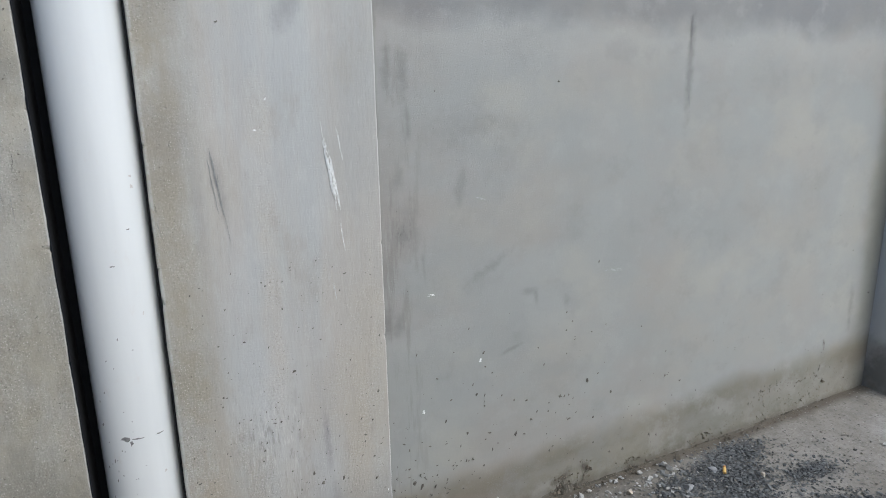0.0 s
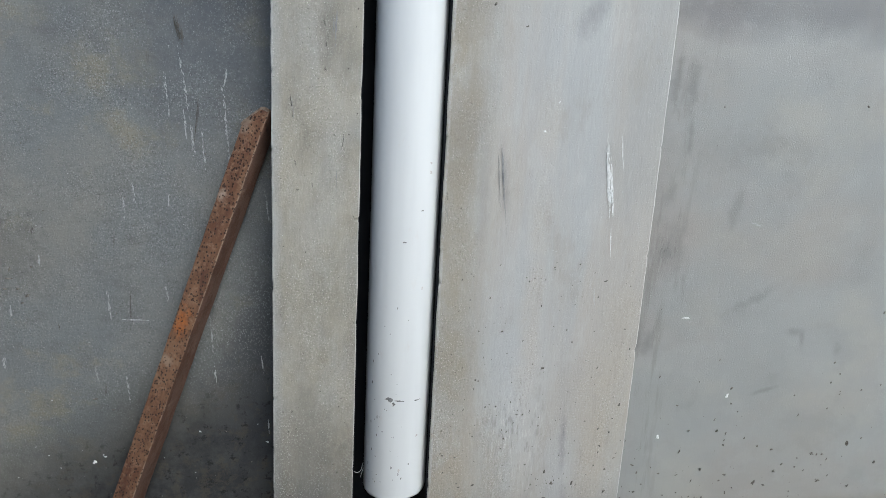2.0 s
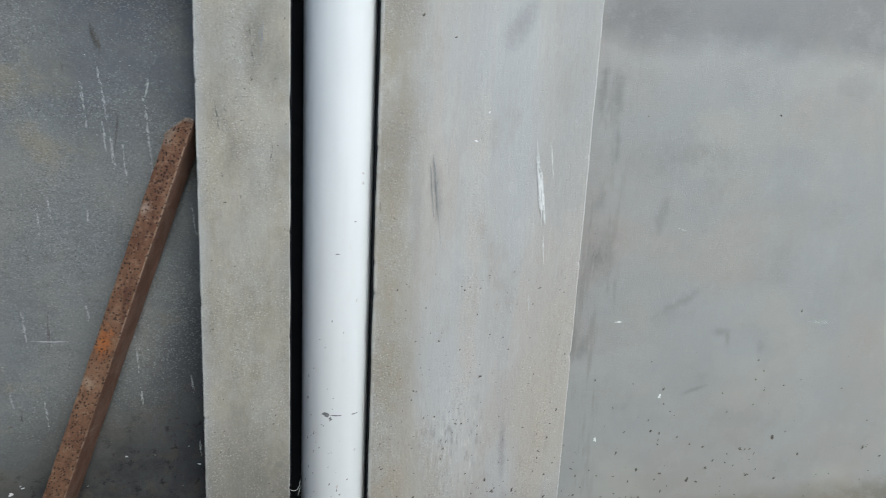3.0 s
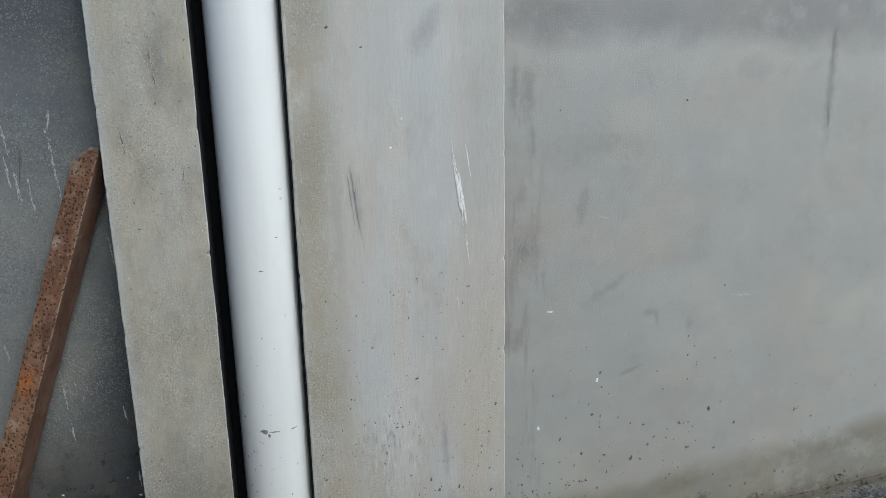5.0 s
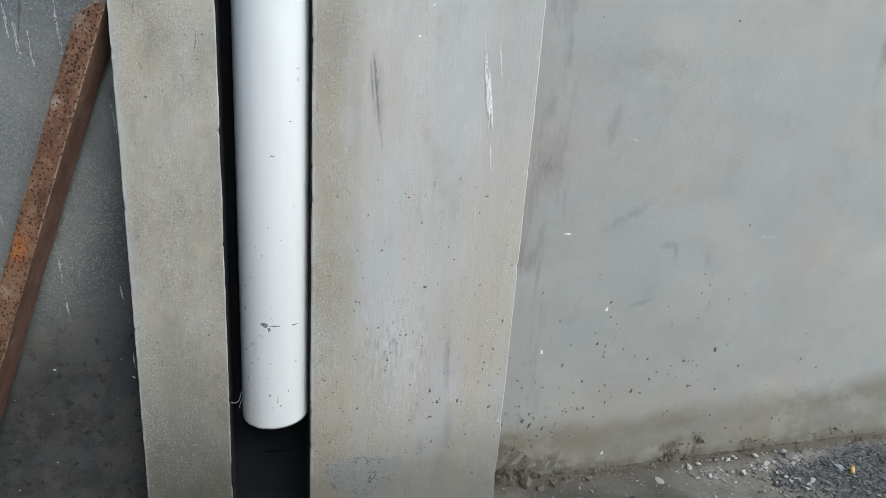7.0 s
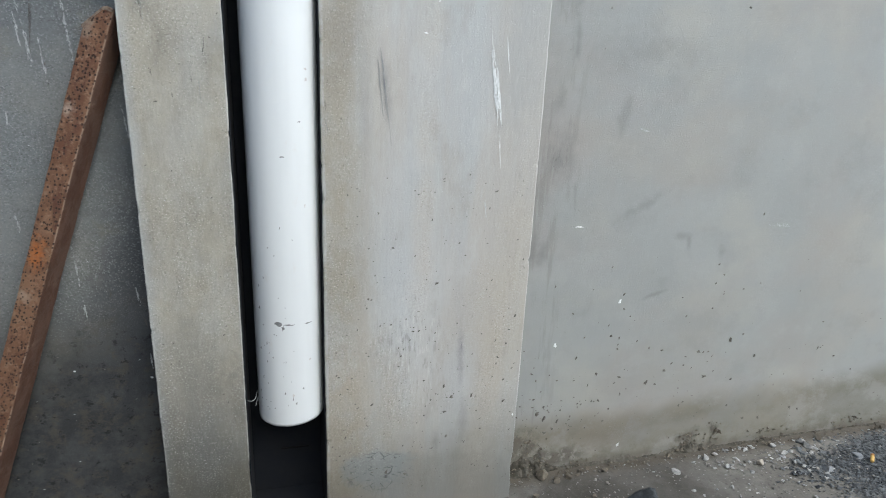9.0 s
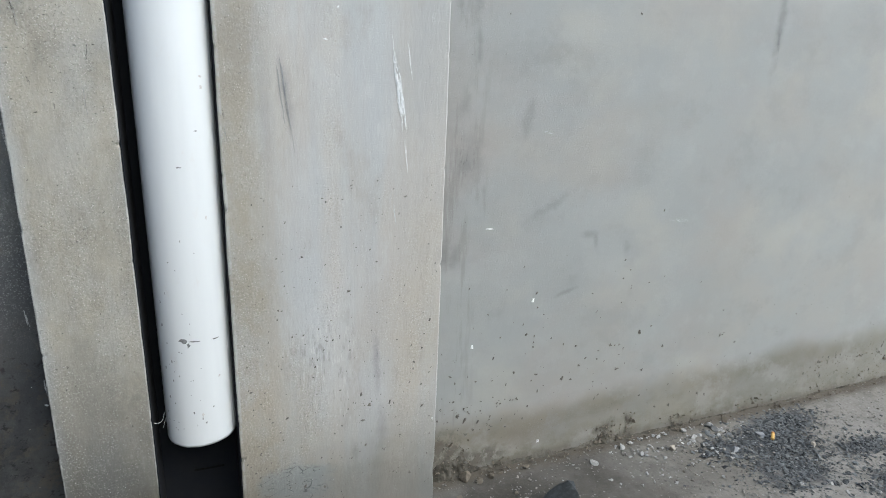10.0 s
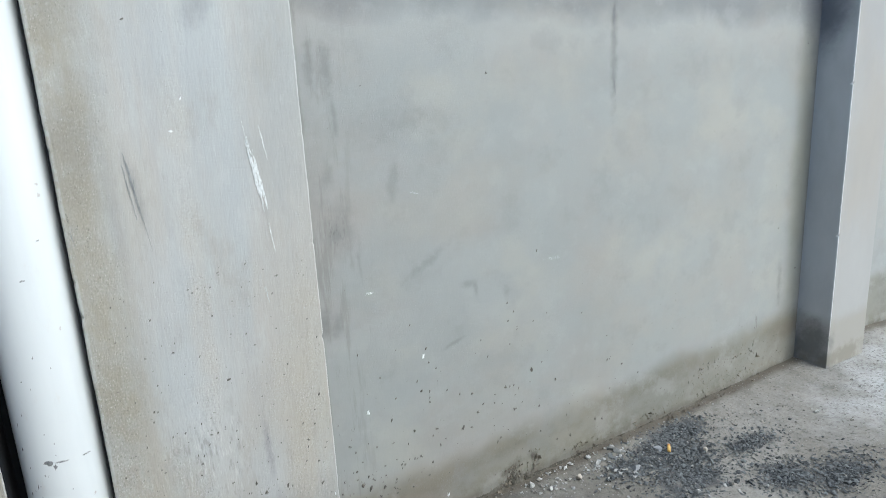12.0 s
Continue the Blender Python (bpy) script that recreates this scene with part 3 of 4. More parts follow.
M_FAINT = plain_material("faint_chalk", (0.24, 0.255, 0.255), (0.37, 0.385, 0.385), 400.0)
M_RUBBED = plain_material("rubbed_white_paint", (0.54, 0.56, 0.555), (0.70, 0.715, 0.705), 260.0)
M_SCRAPE = plain_material("dark_scrape", (0.17, 0.175, 0.18), (0.24, 0.245, 0.245), 120.0)
M_SCRATCH = plain_material("dark_scratch", (0.060, 0.058, 0.052), (0.10, 0.098, 0.09), 150.0)
M_MUD = plain_material("dried_mud", (0.075, 0.070, 0.062), (0.16, 0.148, 0.128), 250.0)
M_CONCRETE = plain_material("plain_concrete", (0.30, 0.30, 0.29), (0.38, 0.375, 0.36), 3.0, 0.9, 0.2)
M_BUTT = plain_material("ochre_filter_paper", (0.46, 0.29, 0.085), (0.54, 0.37, 0.13), 300.0)
M_BUTT_END = plain_material("burnt_paper", (0.42, 0.20, 0.06), (0.30, 0.16, 0.06), 300.0)


# ---- mesh helpers ----
def mesh_object(name, bm, material, parent=None, label="", smooth=False):
    me = bpy.data.meshes.new(name)
    bmesh.ops.recalc_face_normals(bm, faces=bm.faces)
    bm.to_mesh(me)
    bm.free()
    me.materials.append(material)
    for p in me.polygons:
        p.use_smooth = smooth
    ob = new(name, me)
    if parent is not None:
        ob.parent = parent
    if label:
        ob["label"] = label
    return ob


def part(name, bm, material, parent, label="", smooth=False):
    return mesh_object(name, bm, material, parent, label, smooth)


def box(bm, x0, x1, y0, y1, z0, z1):
    v = [bm.verts.new((x, y, z)) for z in (z0, z1) for x, y in ((x0, y0), (x1, y0), (x1, y1), (x0, y1))]
    for f in ((0, 3, 2, 1), (4, 5, 6, 7), (0, 1, 5, 4), (1, 2, 6, 5), (2, 3, 7, 6), (3, 0, 4, 7)):
        bm.faces.new([v[i] for i in f])


def pier(bm, x0, x1, y0, y1, height, seed, wobble=0.0008, step=0.006, notches=()):
    """An upright plastered pier whose front arrises are softly rounded, uneven and chipped."""
    r = 0.0020
    prof = [(x0, y1, 0), (x0, y0 + 0.010, 0), (x0, y0 + r, 0.6), (x0 + r * 0.3, y0 + r * 0.3, 1), (x0 + r, y0, 0.6)]
    n = max(2, int((x1 - x0) / 0.02))
    prof += [(x0 + 0.009, y0, 0)] + [(x0 + r + (x1 - x0 - 2 * r) * i / n, y0, 0) for i in range(1, n)] + [(x1 - 0.009, y0, 0)]
    prof += [(x1 - r, y0, 0.6), (x1 - r * 0.3, y0 + r * 0.3, 1), (x1, y0 + r, 0.6), (x1, y0 + 0.010, 0), (x1, y1, 0)]
    zs = [i * step for i in range(int(1.25 / step))] + [1.25 + 0.05 * i for i in range(int((height - 1.25) / 0.05) + 1)]
    mid = (x0 + x1) / 2
    rows = []
    for z in zs:
        row = []
        for x, y, e in prof:
            side = 1 if x > mid else -1
            w = wobble * noise.noise((seed + side * 3, 0, z * 14)) + 0.5 * wobble * noise.noise((seed + side * 5, 2, z * 70))
            chip = max(0.0, noise.noise((seed + side * 9, 7, z * 60)) - 0.36) * 0.010 * e
            for ns, nz, deep, half in notches:
                if ns == side and abs(z - nz) < half:
                    chip += 0.6 * e * deep * (1 - abs(z - nz) / half) ** 0.7
            dent = 0.0009 * (0.5 + 0.5 * noise.noise((x * 7 + seed, 4, z * 5)))
            row.append(bm.verts.new((x + (w * min(1, e * 2) if e else 0) - side * chip, y + dent + chip, z)))
        rows.append(row)
    for a, b in zip(rows, rows[1:]):
        for i in range(len(prof) - 1):
            bm.faces.new((a[i], a[i + 1], b[i + 1], b[i]))
        bm.faces.new((a[-1], a[0], b[0], b[-1]))
    bm.faces.new(rows[0])
    bm.faces.new(rows[-1])


def scatter_mesh(name, places, sizes, flat, seed, material):
    """Many small angular chips in one mesh; each is a skewed, tapered block."""
    rng = np.random.default_rng(seed)
    n = len(places)
    base = np.array([(-1, -1, 0), (1, -1, 0), (1, 1, 0), (-1, 1, 0), (-1, -1, 1), (1, -1, 1), (1, 1, 1), (-1, 1, 1)], float)
    v = np.repeat(base[None], n, 0)
    v[:, :, :2] *= rng.uniform(0.35, 1.0, (n, 8, 2))
    v[:, 4:, :2] *= rng.uniform(0.35, 0.85, (n, 4, 1))
    v[:, :, 2] *= rng.uniform(0.5, 1.2, (n, 8)) * flat
    v[:, :, 1] *= rng.uniform(0.45, 0.9, (n, 1))
    a = rng.uniform(0, 2 * np.pi, n)
    tilt = rng.normal(0, 0.25, (n, 2))
    x = v[:, :, 0] * np.cos(a)[:, None] - v[:, :, 1] * np.sin(a)[:, None]
    y = v[:, :, 0] * np.sin(a)[:, None] + v[:, :, 1] * np.cos(a)[:, None]
    z = v[:, :, 2] + x * tilt[:, :1] + y * tilt[:, 1:]
    v = np.stack((x, y, z), -1) * np.asarray(sizes)[:, None, None] + np.asarray(places)[:, None, :]
    faces = np.array([(0, 3, 2, 1), (4, 5, 6, 7), (0, 1, 5, 4), (1, 2, 6, 5), (2, 3, 7, 6), (3, 0, 4, 7)])
    f = (faces[None] + 8 * np.arange(n)[:, None, None]).reshape(-1, 4)
    me = bpy.data.meshes.new(name)
    me.from_pydata(v.reshape(-1, 3).tolist(), [], f.tolist())
    me.update()
    me.materials.append(material)
    return new(name, me)


def streak(name, y, a, b, width, slivers, material, parent, rng, label=""):
    """A dragged smear on an upright face: slivers of paint that start, break and fade unevenly along a line."""
    bm = bmesh.new()
    a, b = Vector((a[0], 0, a[1])), Vector((b[0], 0, b[1]))
    along = b - a
    across = Vector((along.z, 0, -along.x)).normalized()
    for k in range(slivers):
        s0, s1 = sorted((rng.uniform(0, 0.5), rng.uniform(0.45, 1.0)))
        off = rng.uniform(-0.5, 0.5) * width
        n = max(5, int(along.length * (s1 - s0) / 0.006))
        w = width * rng.uniform(0.16, 0.42)
        prev = None
        for i in range(n + 1):
            f = i / n
            half = 0.5 * w * (math.sin(math.pi * min(1, max(0.02, f))) ** 0.6) * rng.uniform(0.35, 1.0)
            c = a + along * (s0 + (s1 - s0) * f) + across * (off + 0.12 * width * rng.uniform(-1, 1))
            row = [bm.verts.new((c.x + s * across.x * half, y - 0.0003 - 0.00006 * k, c.z + s * across.z * half)) for s in (-1, 1)]
            if prev and rng.random() > 0.2:
                bm.faces.new((prev[0], prev[1], row[1], row[0]))
            prev = row
    return part(name, bm, material, parent, label)


def trail(name, y, a, b, width, material, parent, rng, label=""):
    """A scraped chalk mark: short upright dabs of all sizes strewn along a line, thinning out at its ends."""
    bm = bmesh.new()
    length = math.hypot(b[0] - a[0], b[1] - a[1])
    for k in range(int(8 + length * 330)):
        f = min(1.0, max(0.0, rng.gauss(0.5, 0.27)))
        x = a[0] + (b[0] - a[0]) * f + rng.gauss(0, 0.17) * width
        z = a[1] + (b[1] - a[1]) * f
        w, h = rng.uniform(0.0003, 0.0008), rng.uniform(0.0008, 0.0045)
        lean = (b[0] - a[0]) / max(length, 0.01) * h
        ring = [(x - 0.4 * w - lean, z + h), (x + 0.5 * w - lean, z + 0.8 * h), (x + w, z - 0.1 * h), (x + 0.3 * w + lean, z - h), (x - 0.6 * w + lean, z - 0.7 * h), (x - w, z + 0.2 * h)]
        bm.faces.new([bm.verts.new((px, y - 0.0003 - 0.000004 * k, pz)) for px, pz in ring])
    return part(name, bm, material, parent, label)


def blob(bm, x, y, z, size, rng, stretch=1.0, tall=0.35):
    """A small ragged splash of dried mud or paint stuck to an upright face, drawn out along a slant."""
    n = 11
    slant, long = rng.uniform(-0.5, 1.4), rng.uniform(0.9, 1.6)
    ca, sa = math.cos(slant), math.sin(slant)
    tip = bm.verts.new((x + 0.3 * size * rng.uniform(-1, 1), y - size * tall, z + 0.3 * size * rng.uniform(-1, 1)))
    ring = []
    for i in range(n):
        a = 2 * math.pi * i / n
        r = size * rng.uniform(0.35, 1.0)
        u, v = r * math.cos(a) * long, r * math.sin(a) * 0.75
        ring.append(bm.verts.new((x + u * ca - v * sa, y + 0.0006, z + (u * sa + v * ca) * stretch)))
    for i in range(n):
        bm.faces.new((ring[i], ring[(i + 1) % n], tip))


# ---- the setting ----
def build_ground():
    """One sheet out to the horizon, finely dimpled where the camera looks down on it."""
    xs = [-60, -25, -10, -4, -2] + [-1 + 0.05 * i for i in range(24)] + [0.2 + 0.012 * i for i in range(170)] + [2.26 + 0.06 * i for i in range(20)] + [4, 6, 10, 25, 60]
    ys = [-60, -25, -10, -4, -2, -1.2] + [-0.7 + 0.012 * i for i in range(68)] + [0.13, 0.2, 3, 10, 30, 60]
    bm = bmesh.new()
    grid = []
    for y in ys:
        row = []
        for x in xs:
            near = 1.0 if (-1 <= x <= 3.4 and -0.7 <= y <= 0.13) else 0.0
            h = 0.004 * noise.noise((x * 5, y * 5, 0)) + 0.0025 * noise.noise((x * 22, y * 22, 5)) + 0.0012 * noise.noise((x * 70, y * 70, 9))
            rise = min(1.0, max(0.0, (x - 1.30) / 0.5)) * min(1.0, max(0.0, (2.6 - x) / 0.3))
            bank = 0.014 * rise ** 1.5 * min(1.0, max(0.0, (y + 0.12) / 0.16)) ** 1.2
            row.append(bm.verts.new((x, y, near * (h - 0.002 + bank))))
        grid.append(row)
    for a, b in zip(grid, grid[1:]):
        for i in range(len(xs) - 1):
            bm.faces.new((a[i], a[i + 1], b[i + 1], b[i]))
    ob = mesh_object("ground", bm, M_GROUND, smooth=True)
    return tagged(ob, "dusty grey concrete ground with dirt and crushed stone", "ground", kind="structure")


def build_wall():
    """The long panel wall with the chase for the pipe cut into it."""
    bm = bmesh.new()
    xs = [(-4.0, 0)] + [(-1.2 + 0.03 * i, 0) for i in range(30)] + [(-0.32, 0), (SLOT_L, 0), (SLOT_L, 1), (SLOT_R, 1), (SLOT_R, 0), (0.29, 0)]
    xs += [(0.32 + 0.03 * i, 0) for i in range(56)] + [(2.2, 0), (4, 0), (12, 0)]
    zs = [0.02 * i - 0.02 for i in range(62)] + [1.4, 2.0, WALL_H]
    rows = []
    for z in zs:
        row = []
        for x, deep in xs:
            swell = 0.0015 * noise.noise((x * 2.2, 3, z * 2.2)) + 0.0006 * noise.noise((x * 9, 5, z * 9))
            row.append(bm.verts.new((x, SLOT_BACK + 0.004 if deep else WALL_Y + 0.001 + swell, z)))
        row += [bm.verts.new((12, WALL_BACK, z)), bm.verts.new((-4, WALL_BACK, z))]
        rows.append(row)
    for a, b in zip(rows, rows[1:]):
        for i in range(len(a)):
            j = (i + 1) % len(a)
            bm.faces.new((a[i], a[j], b[j], b[i]))
    bm.faces.new(rows[0])
    bm.faces.new(rows[-1])
    ob = mesh_object("wall_panel", bm, M_WALL, smooth=False)
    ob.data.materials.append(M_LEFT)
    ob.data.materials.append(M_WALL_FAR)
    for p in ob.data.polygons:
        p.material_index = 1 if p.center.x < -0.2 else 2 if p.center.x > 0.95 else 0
    return tagged(ob, "grey cement-plastered panel wall with mud-stained foot", "wall", kind="structure")


def build_column():
    bm = bmesh.new()
    pier(bm, COL_L, SLOT_L, 0, WALL_Y + 0.02, WALL_H, 1.0, notches=((1, 0.13, 0.005, 0.03), (1, 0.90, 0.0025, 0.012), (-1, 0.60, 0.002, 0.012)))
    pier(bm, SLOT_R, COL_R, 0, WALL_Y + 0.02, WALL_H, 12.0, notches=((1, 0.195, 0.003, 0.02), (1, 0.07, 0.005, 0.03), (1, 0.49, 0.0025, 0.012), (-1, 0.24, 0.002, 0.012)))
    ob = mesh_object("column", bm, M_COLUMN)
    tagged(ob, "plastered concrete column split by a pipe chase", "column", kind="structure")
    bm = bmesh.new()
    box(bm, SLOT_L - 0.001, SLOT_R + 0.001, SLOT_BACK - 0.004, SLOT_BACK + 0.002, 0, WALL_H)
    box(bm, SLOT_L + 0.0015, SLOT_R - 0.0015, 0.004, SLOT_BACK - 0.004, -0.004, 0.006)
    part("chase_back", bm, M_CHASE_DARK, ob, "near-black back of the chase, recess shade in its colour")
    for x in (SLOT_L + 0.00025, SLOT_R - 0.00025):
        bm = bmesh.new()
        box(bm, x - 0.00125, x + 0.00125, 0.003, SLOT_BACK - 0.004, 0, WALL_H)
        part("chase_side", bm, M_CHASE_SIDE, ob, "blue-black side of the chase, recess shade in its colour")
    bm = bmesh.new()
    box(bm, -0.122, -0.070, SLOT_BACK - 0.0065, SLOT_BACK - 0.003, 0.094, 0.0965)
    part("slit", bm, plain_material("slit_black", (0.001, 0.001, 0.001), (0.002, 0.002, 0.002)), ob, "thin black slit")
    return ob


def build_far_column():
    bm = bmesh.new()
    pier(bm, FAR_L, FAR_R, FAR_Y, WALL_Y + 0.02, WALL_H, 31.0, 0.0008)
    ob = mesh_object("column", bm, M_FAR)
    return tagged(ob, "slim plastered column with a stained foot, farther along", "column", kind="structure")


def build_light_blocks():
    bm = bmesh.new()
    box(bm, -1.3, SLAB_X, SLAB_Y, WALL_BACK, WALL_H, WALL_H + 0.15)
    tagged(mesh_object("ceiling", bm, M_CONCRETE), "plain concrete slab overhead, unseen, added to block sky light", "ceiling", kind="structure")
    bm = bmesh.new()
    box(bm, -1.6, -1.4, -2.2, WALL_Y - 0.003, -0.02, 1.3)
    tagged(mesh_object("light_block_left", bm, M_CONCRETE), "plain concrete wall on the left, unseen, added to block light", "wall", kind="structure")
    bm = bmesh.new()
    box(bm, -1.6, 1.7, -2.4, -2.2, -0.02, 1.6)
    tagged(mesh_object("light_block_opposite", bm, M_CONCRETE), "plain low concrete wall opposite, unseen, added to block low light", "wall", kind="structure")


SLAB_X, SLAB_Y = -0.1, -1.6
ground = build_ground()
wall = build_wall()
column = build_column()
far_column = build_far_column()
build_light_blocks()


# ---- mortar foot along the wall ----
def build_skirt():
    bm = bmesh.new()
    rows = []
    n = 900
    for i in range(n + 1):
        x = 0.307 + (FAR_L - 0.308) * i / n
        far = min(1.0, max(0.0, (x - 1.25) / 0.4))
        clump = math.exp(-((x - 0.365) / 0.045) ** 2) + 0.6 * math.exp(-((x - 0.745) / 0.04) ** 2) + 0.3 * math.exp(-((x - 0.59) / 0.03) ** 2)
        rough = 0.45 + 0.35 * far + 1.6 * clump
        high = 0.010 + 0.006 * far + 0.040 * clump
        high *= 1.0 + 0.35 * noise.noise((x * 22, 4, 4)) + 0.16 * noise.noise((x * 60, 1, 7)) + 0.06 * noise.noise((x * 130, 1, 7))
        row = []
        for k in range(13):
            f = k / 12
            out = 0.004 * (1 - f) ** 1.6 + 0.006 * clump * (1 - f)
            up = high * f
            bump = (0.004 * noise.noise((x * 45, up * 45, 1)) + 0.0035 * noise.noise((x * 120, up * 120, 3)) + 0.002 * noise.noise((x * 300, up * 300, 5))) * rough * (1 - f) ** 0.5
            row.append(bm.verts.new((x, WALL_Y + 0.0035 - 0.003 * (1 - f) ** 0.4 - out - max(-0.003, bump), high * f - 0.004)))
        rows.append(row)
    for a, b in zip(rows, rows[1:]):
        for k in range(12):
            bm.faces.new((a[k], b[k], b[k + 1], a[k + 1]))
    t = Tree("crumbling_mortar", 0.95, 0.2)
    c = t.mix(t.band(t.noise(18.0, 6.0, 0.7), 0.4, 0.62), (0.054, 0.049, 0.039), (0.118, 0.110, 0.090))
    c = t.mix(t.band(t.noise(120.0, 4.0, 0.7), 0.5, 0.7, 0, 0.6), c, (0.11, 0.095, 0.075))
    t.bump(t.noise(90.0, 6.0, 0.75), 0.7, 0.006)
    ob = part("mortar_foot", bm, t.done(c), wall, "crumbling brown mortar along the foot", True)
    return ob


build_skirt()


# ---- downpipe ----
def build_pipe():
    root = tagged(new("drain_pipe"), "white plastic drain pipe with an open lower end in the chase", "pipe")
    root.location = (PIPE_X, PIPE_Y, 0)
    bm = bmesh.new()
    n, top, th = 72, WALL_H, 0.0032
    rings = []
    for r, z, edge in ((PIPE_R, top, 0), (PIPE_R, PIPE_Z + 0.004, 0), (PIPE_R - 0.0006, PIPE_Z, 1), (PIPE_R - th + 0.0006, PIPE_Z, 1), (PIPE_R - th, PIPE_Z + 0.004, 0), (PIPE_R - th, top, 0)):
        ring = []
        for i in range(n):
            a = 2 * math.pi * i / n
            cut = 0.0022 * math.cos(a - 0.4) + 0.0008 * noise.noise((math.cos(a) * 5, math.sin(a) * 5, 1))
            ring.append(bm.verts.new((r * math.cos(a), r * math.sin(a), z + (cut if z < top else 0))))
        rings.append(ring)
    for a, b in zip(rings, rings[1:]):
        for i in range(n):
            j = (i + 1) % n
            bm.faces.new((a[i], a[j], b[j], b[i]))
    part("tube", bm, M_PVC, root, smooth=True)
    rng = random.Random(5)

    def on_pipe(x, z, w, h, name, material, label=""):
        bm = bmesh.new()
        a0 = math.asin(max(-0.97, min(0.97, (x - PIPE_X) / PIPE_R)))
        k = 10
        ring = []
        c = bm.verts.new(((PIPE_R + 0.0004) * math.sin(a0), -(PIPE_R + 0.0004) * math.cos(a0), z))
        for i in range(k):
            t = 2 * math.pi * i / k
            s = rng.uniform(0.35, 1.0)
            a = a0 + w * s * math.cos(t) / PIPE_R
            ring.append(bm.verts.new(((PIPE_R + 0.0003) * math.sin(a), -(PIPE_R + 0.0003) * math.cos(a), z + h * s * math.sin(t))))
        for i in range(k):
            bm.faces.new((c, ring[i], ring[(i + 1) % k]))
        part(name, bm, material, root, label)

    soot = plain_material("grey_scuff", (0.12, 0.12, 0.12), (0.22, 0.22, 0.22), 200.0)
    faint = plain_material("faint_scuff", (0.45, 0.42, 0.40), (0.55, 0.53, 0.51), 200.0)
    for x, z, w, h in ((-0.118, 0.409, 0.008, 0.0048), (-0.103, 0.408, 0.011, 0.0022), (-0.111, 0.402, 0.004, 0.006), (-0.072, 0.406, 0.008, 0.0012), (-0.104, 0.676, 0.005, 0.002), (-0.077, 0.726, 0.004, 0.0012)):
        on_pipe(x, z, w, h, "scuff", soot, "dark grey scuff")
    for x, z in ((-0.145, 0.470), (-0.1455, 0.432), (-0.141, 0.403), (-0.1365, 0.373), (-0.1365, 0.34), (-0.149, 0.279), (-0.128, 0.349), (-0.146, 0.36), (-0.144, 0.31), (-0.111, 0.285), (-0.099, 0.273), (-0.094, 0.265), (-0.14, 0.255), (-0.11, 0.568), (-0.082, 0.29)):
        on_pipe(x, z, rng.uniform(0.0010, 0.0022), rng.uniform(0.0015, 0.004), "speck", soot)
    for _ in range(26):
        on_pipe(PIPE_X + PIPE_R * rng.uniform(-0.93, 0.2), PIPE_Z + 0.02 + 0.32 * rng.random() ** 1.4, rng.uniform(0.0006, 0.0014), rng.uniform(0.0008, 0.0026), "speck", soot)
    for x, z in ((-0.066, 0.80), (-0.066, 0.785), (-0.072, 0.60), (-0.07, 0.34), (-0.098, 0.28)):
        on_pipe(x, z, rng.uniform(0.002, 0.004), rng.uniform(0.002, 0.006), "faint_scuff", faint)
    return root


build_pipe()


# ---- rusty bar leaning on the column ----
def build_bar():
    """A pitted square steel bar; its own z axis runs along its length."""
    bm = bmesh.new()
    w, d, length, r = 0.0170, 0.0215, 0.918, 0.0022
    prof = []
    for cx, cy, a0 in ((w - r, d - r, 0), (-w + r, d - r, 90), (-w + r, -d + r, 180), (w - r, -d + r, 270)):
        for k in range(4):
            a = radians(a0 + 30 * k)
            prof.append((cx + r * math.cos(a), cy + r * math.sin(a)))
        if a0 in (0, 180):
            prof += [(0.004, d), (-0.006, d)] if a0 == 0 else [(-0.006, -d), (0.004, -d)]
    rows = []
    n = 120
    for i in range(n + 1):
        f = i / n
        row = []
        for x, y in prof:
            z = length * f
            if i == n:
                z -= max(0.0, (-x + 0.004)) * 1.5 + 0.003 * noise.noise((x * 200, y * 200, 3))
            elif z > length - 0.04:
                z = length - 0.04 + (z - length + 0.04) * (1 - max(0, (-x + 0.004)) * 1.5 / 0.045)
            k = 1 + 0.03 * noise.noise((x * 60, y * 60, z * 30)) + 0.02 * noise.noise((x * 90, y * 90, z * 120))
            row.append(bm.verts.new((x * k, y * k, z)))
        rows.append(row)
    m = len(prof)
    for a, b in zip(rows, rows[1:]):
        for i in range(m):
            bm.faces.new((a[i], a[(i + 1) % m], b[(i + 1) % m], b[i]))
    bm.faces.new(rows[0])
    bm.faces.new(rows[-1])
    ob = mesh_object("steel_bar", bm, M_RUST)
    bm = bmesh.new()
    rows = []
    for i in range(9):
        f = i / 8
        x = -w - 0.001 + 2.0 * w * f
        z = length - max(0.0, (-x + 0.004)) * 1.5
        up = 0.0006 + 0.0016 * abs(noise.noise((f * 5, 1, 2)))
        rows.append([bm.verts.new((x, -d - 0.0008, z - 0.004)), bm.verts.new((x, -d - 0.0012, z + 0.3 * up)), bm.verts.new((x, -d + 0.0006, z + up)), bm.verts.new((x, -d + 0.002, z + 0.4 * up)), bm.verts.new((x, -d + 0.002, z - 0.004))])
    for a, b in zip(rows, rows[1:]):
        for k in range(5):
            bm.faces.new((a[k], a[(k + 1) % 5], b[(k + 1) % 5], b[k]))
    bm.faces.new(rows[0])
    bm.faces.new(rows[-1])
    part("torn_end", bm, plain_material("bare_torn_steel", (0.20, 0.155, 0.12), (0.10, 0.065, 0.045), 160.0, 0.6), ob, "pale bent burr along the torn top")
    lean = math.degrees(math.atan2(BAR_TOP[0] - BAR_FOOT[0], BAR_TOP[1]))
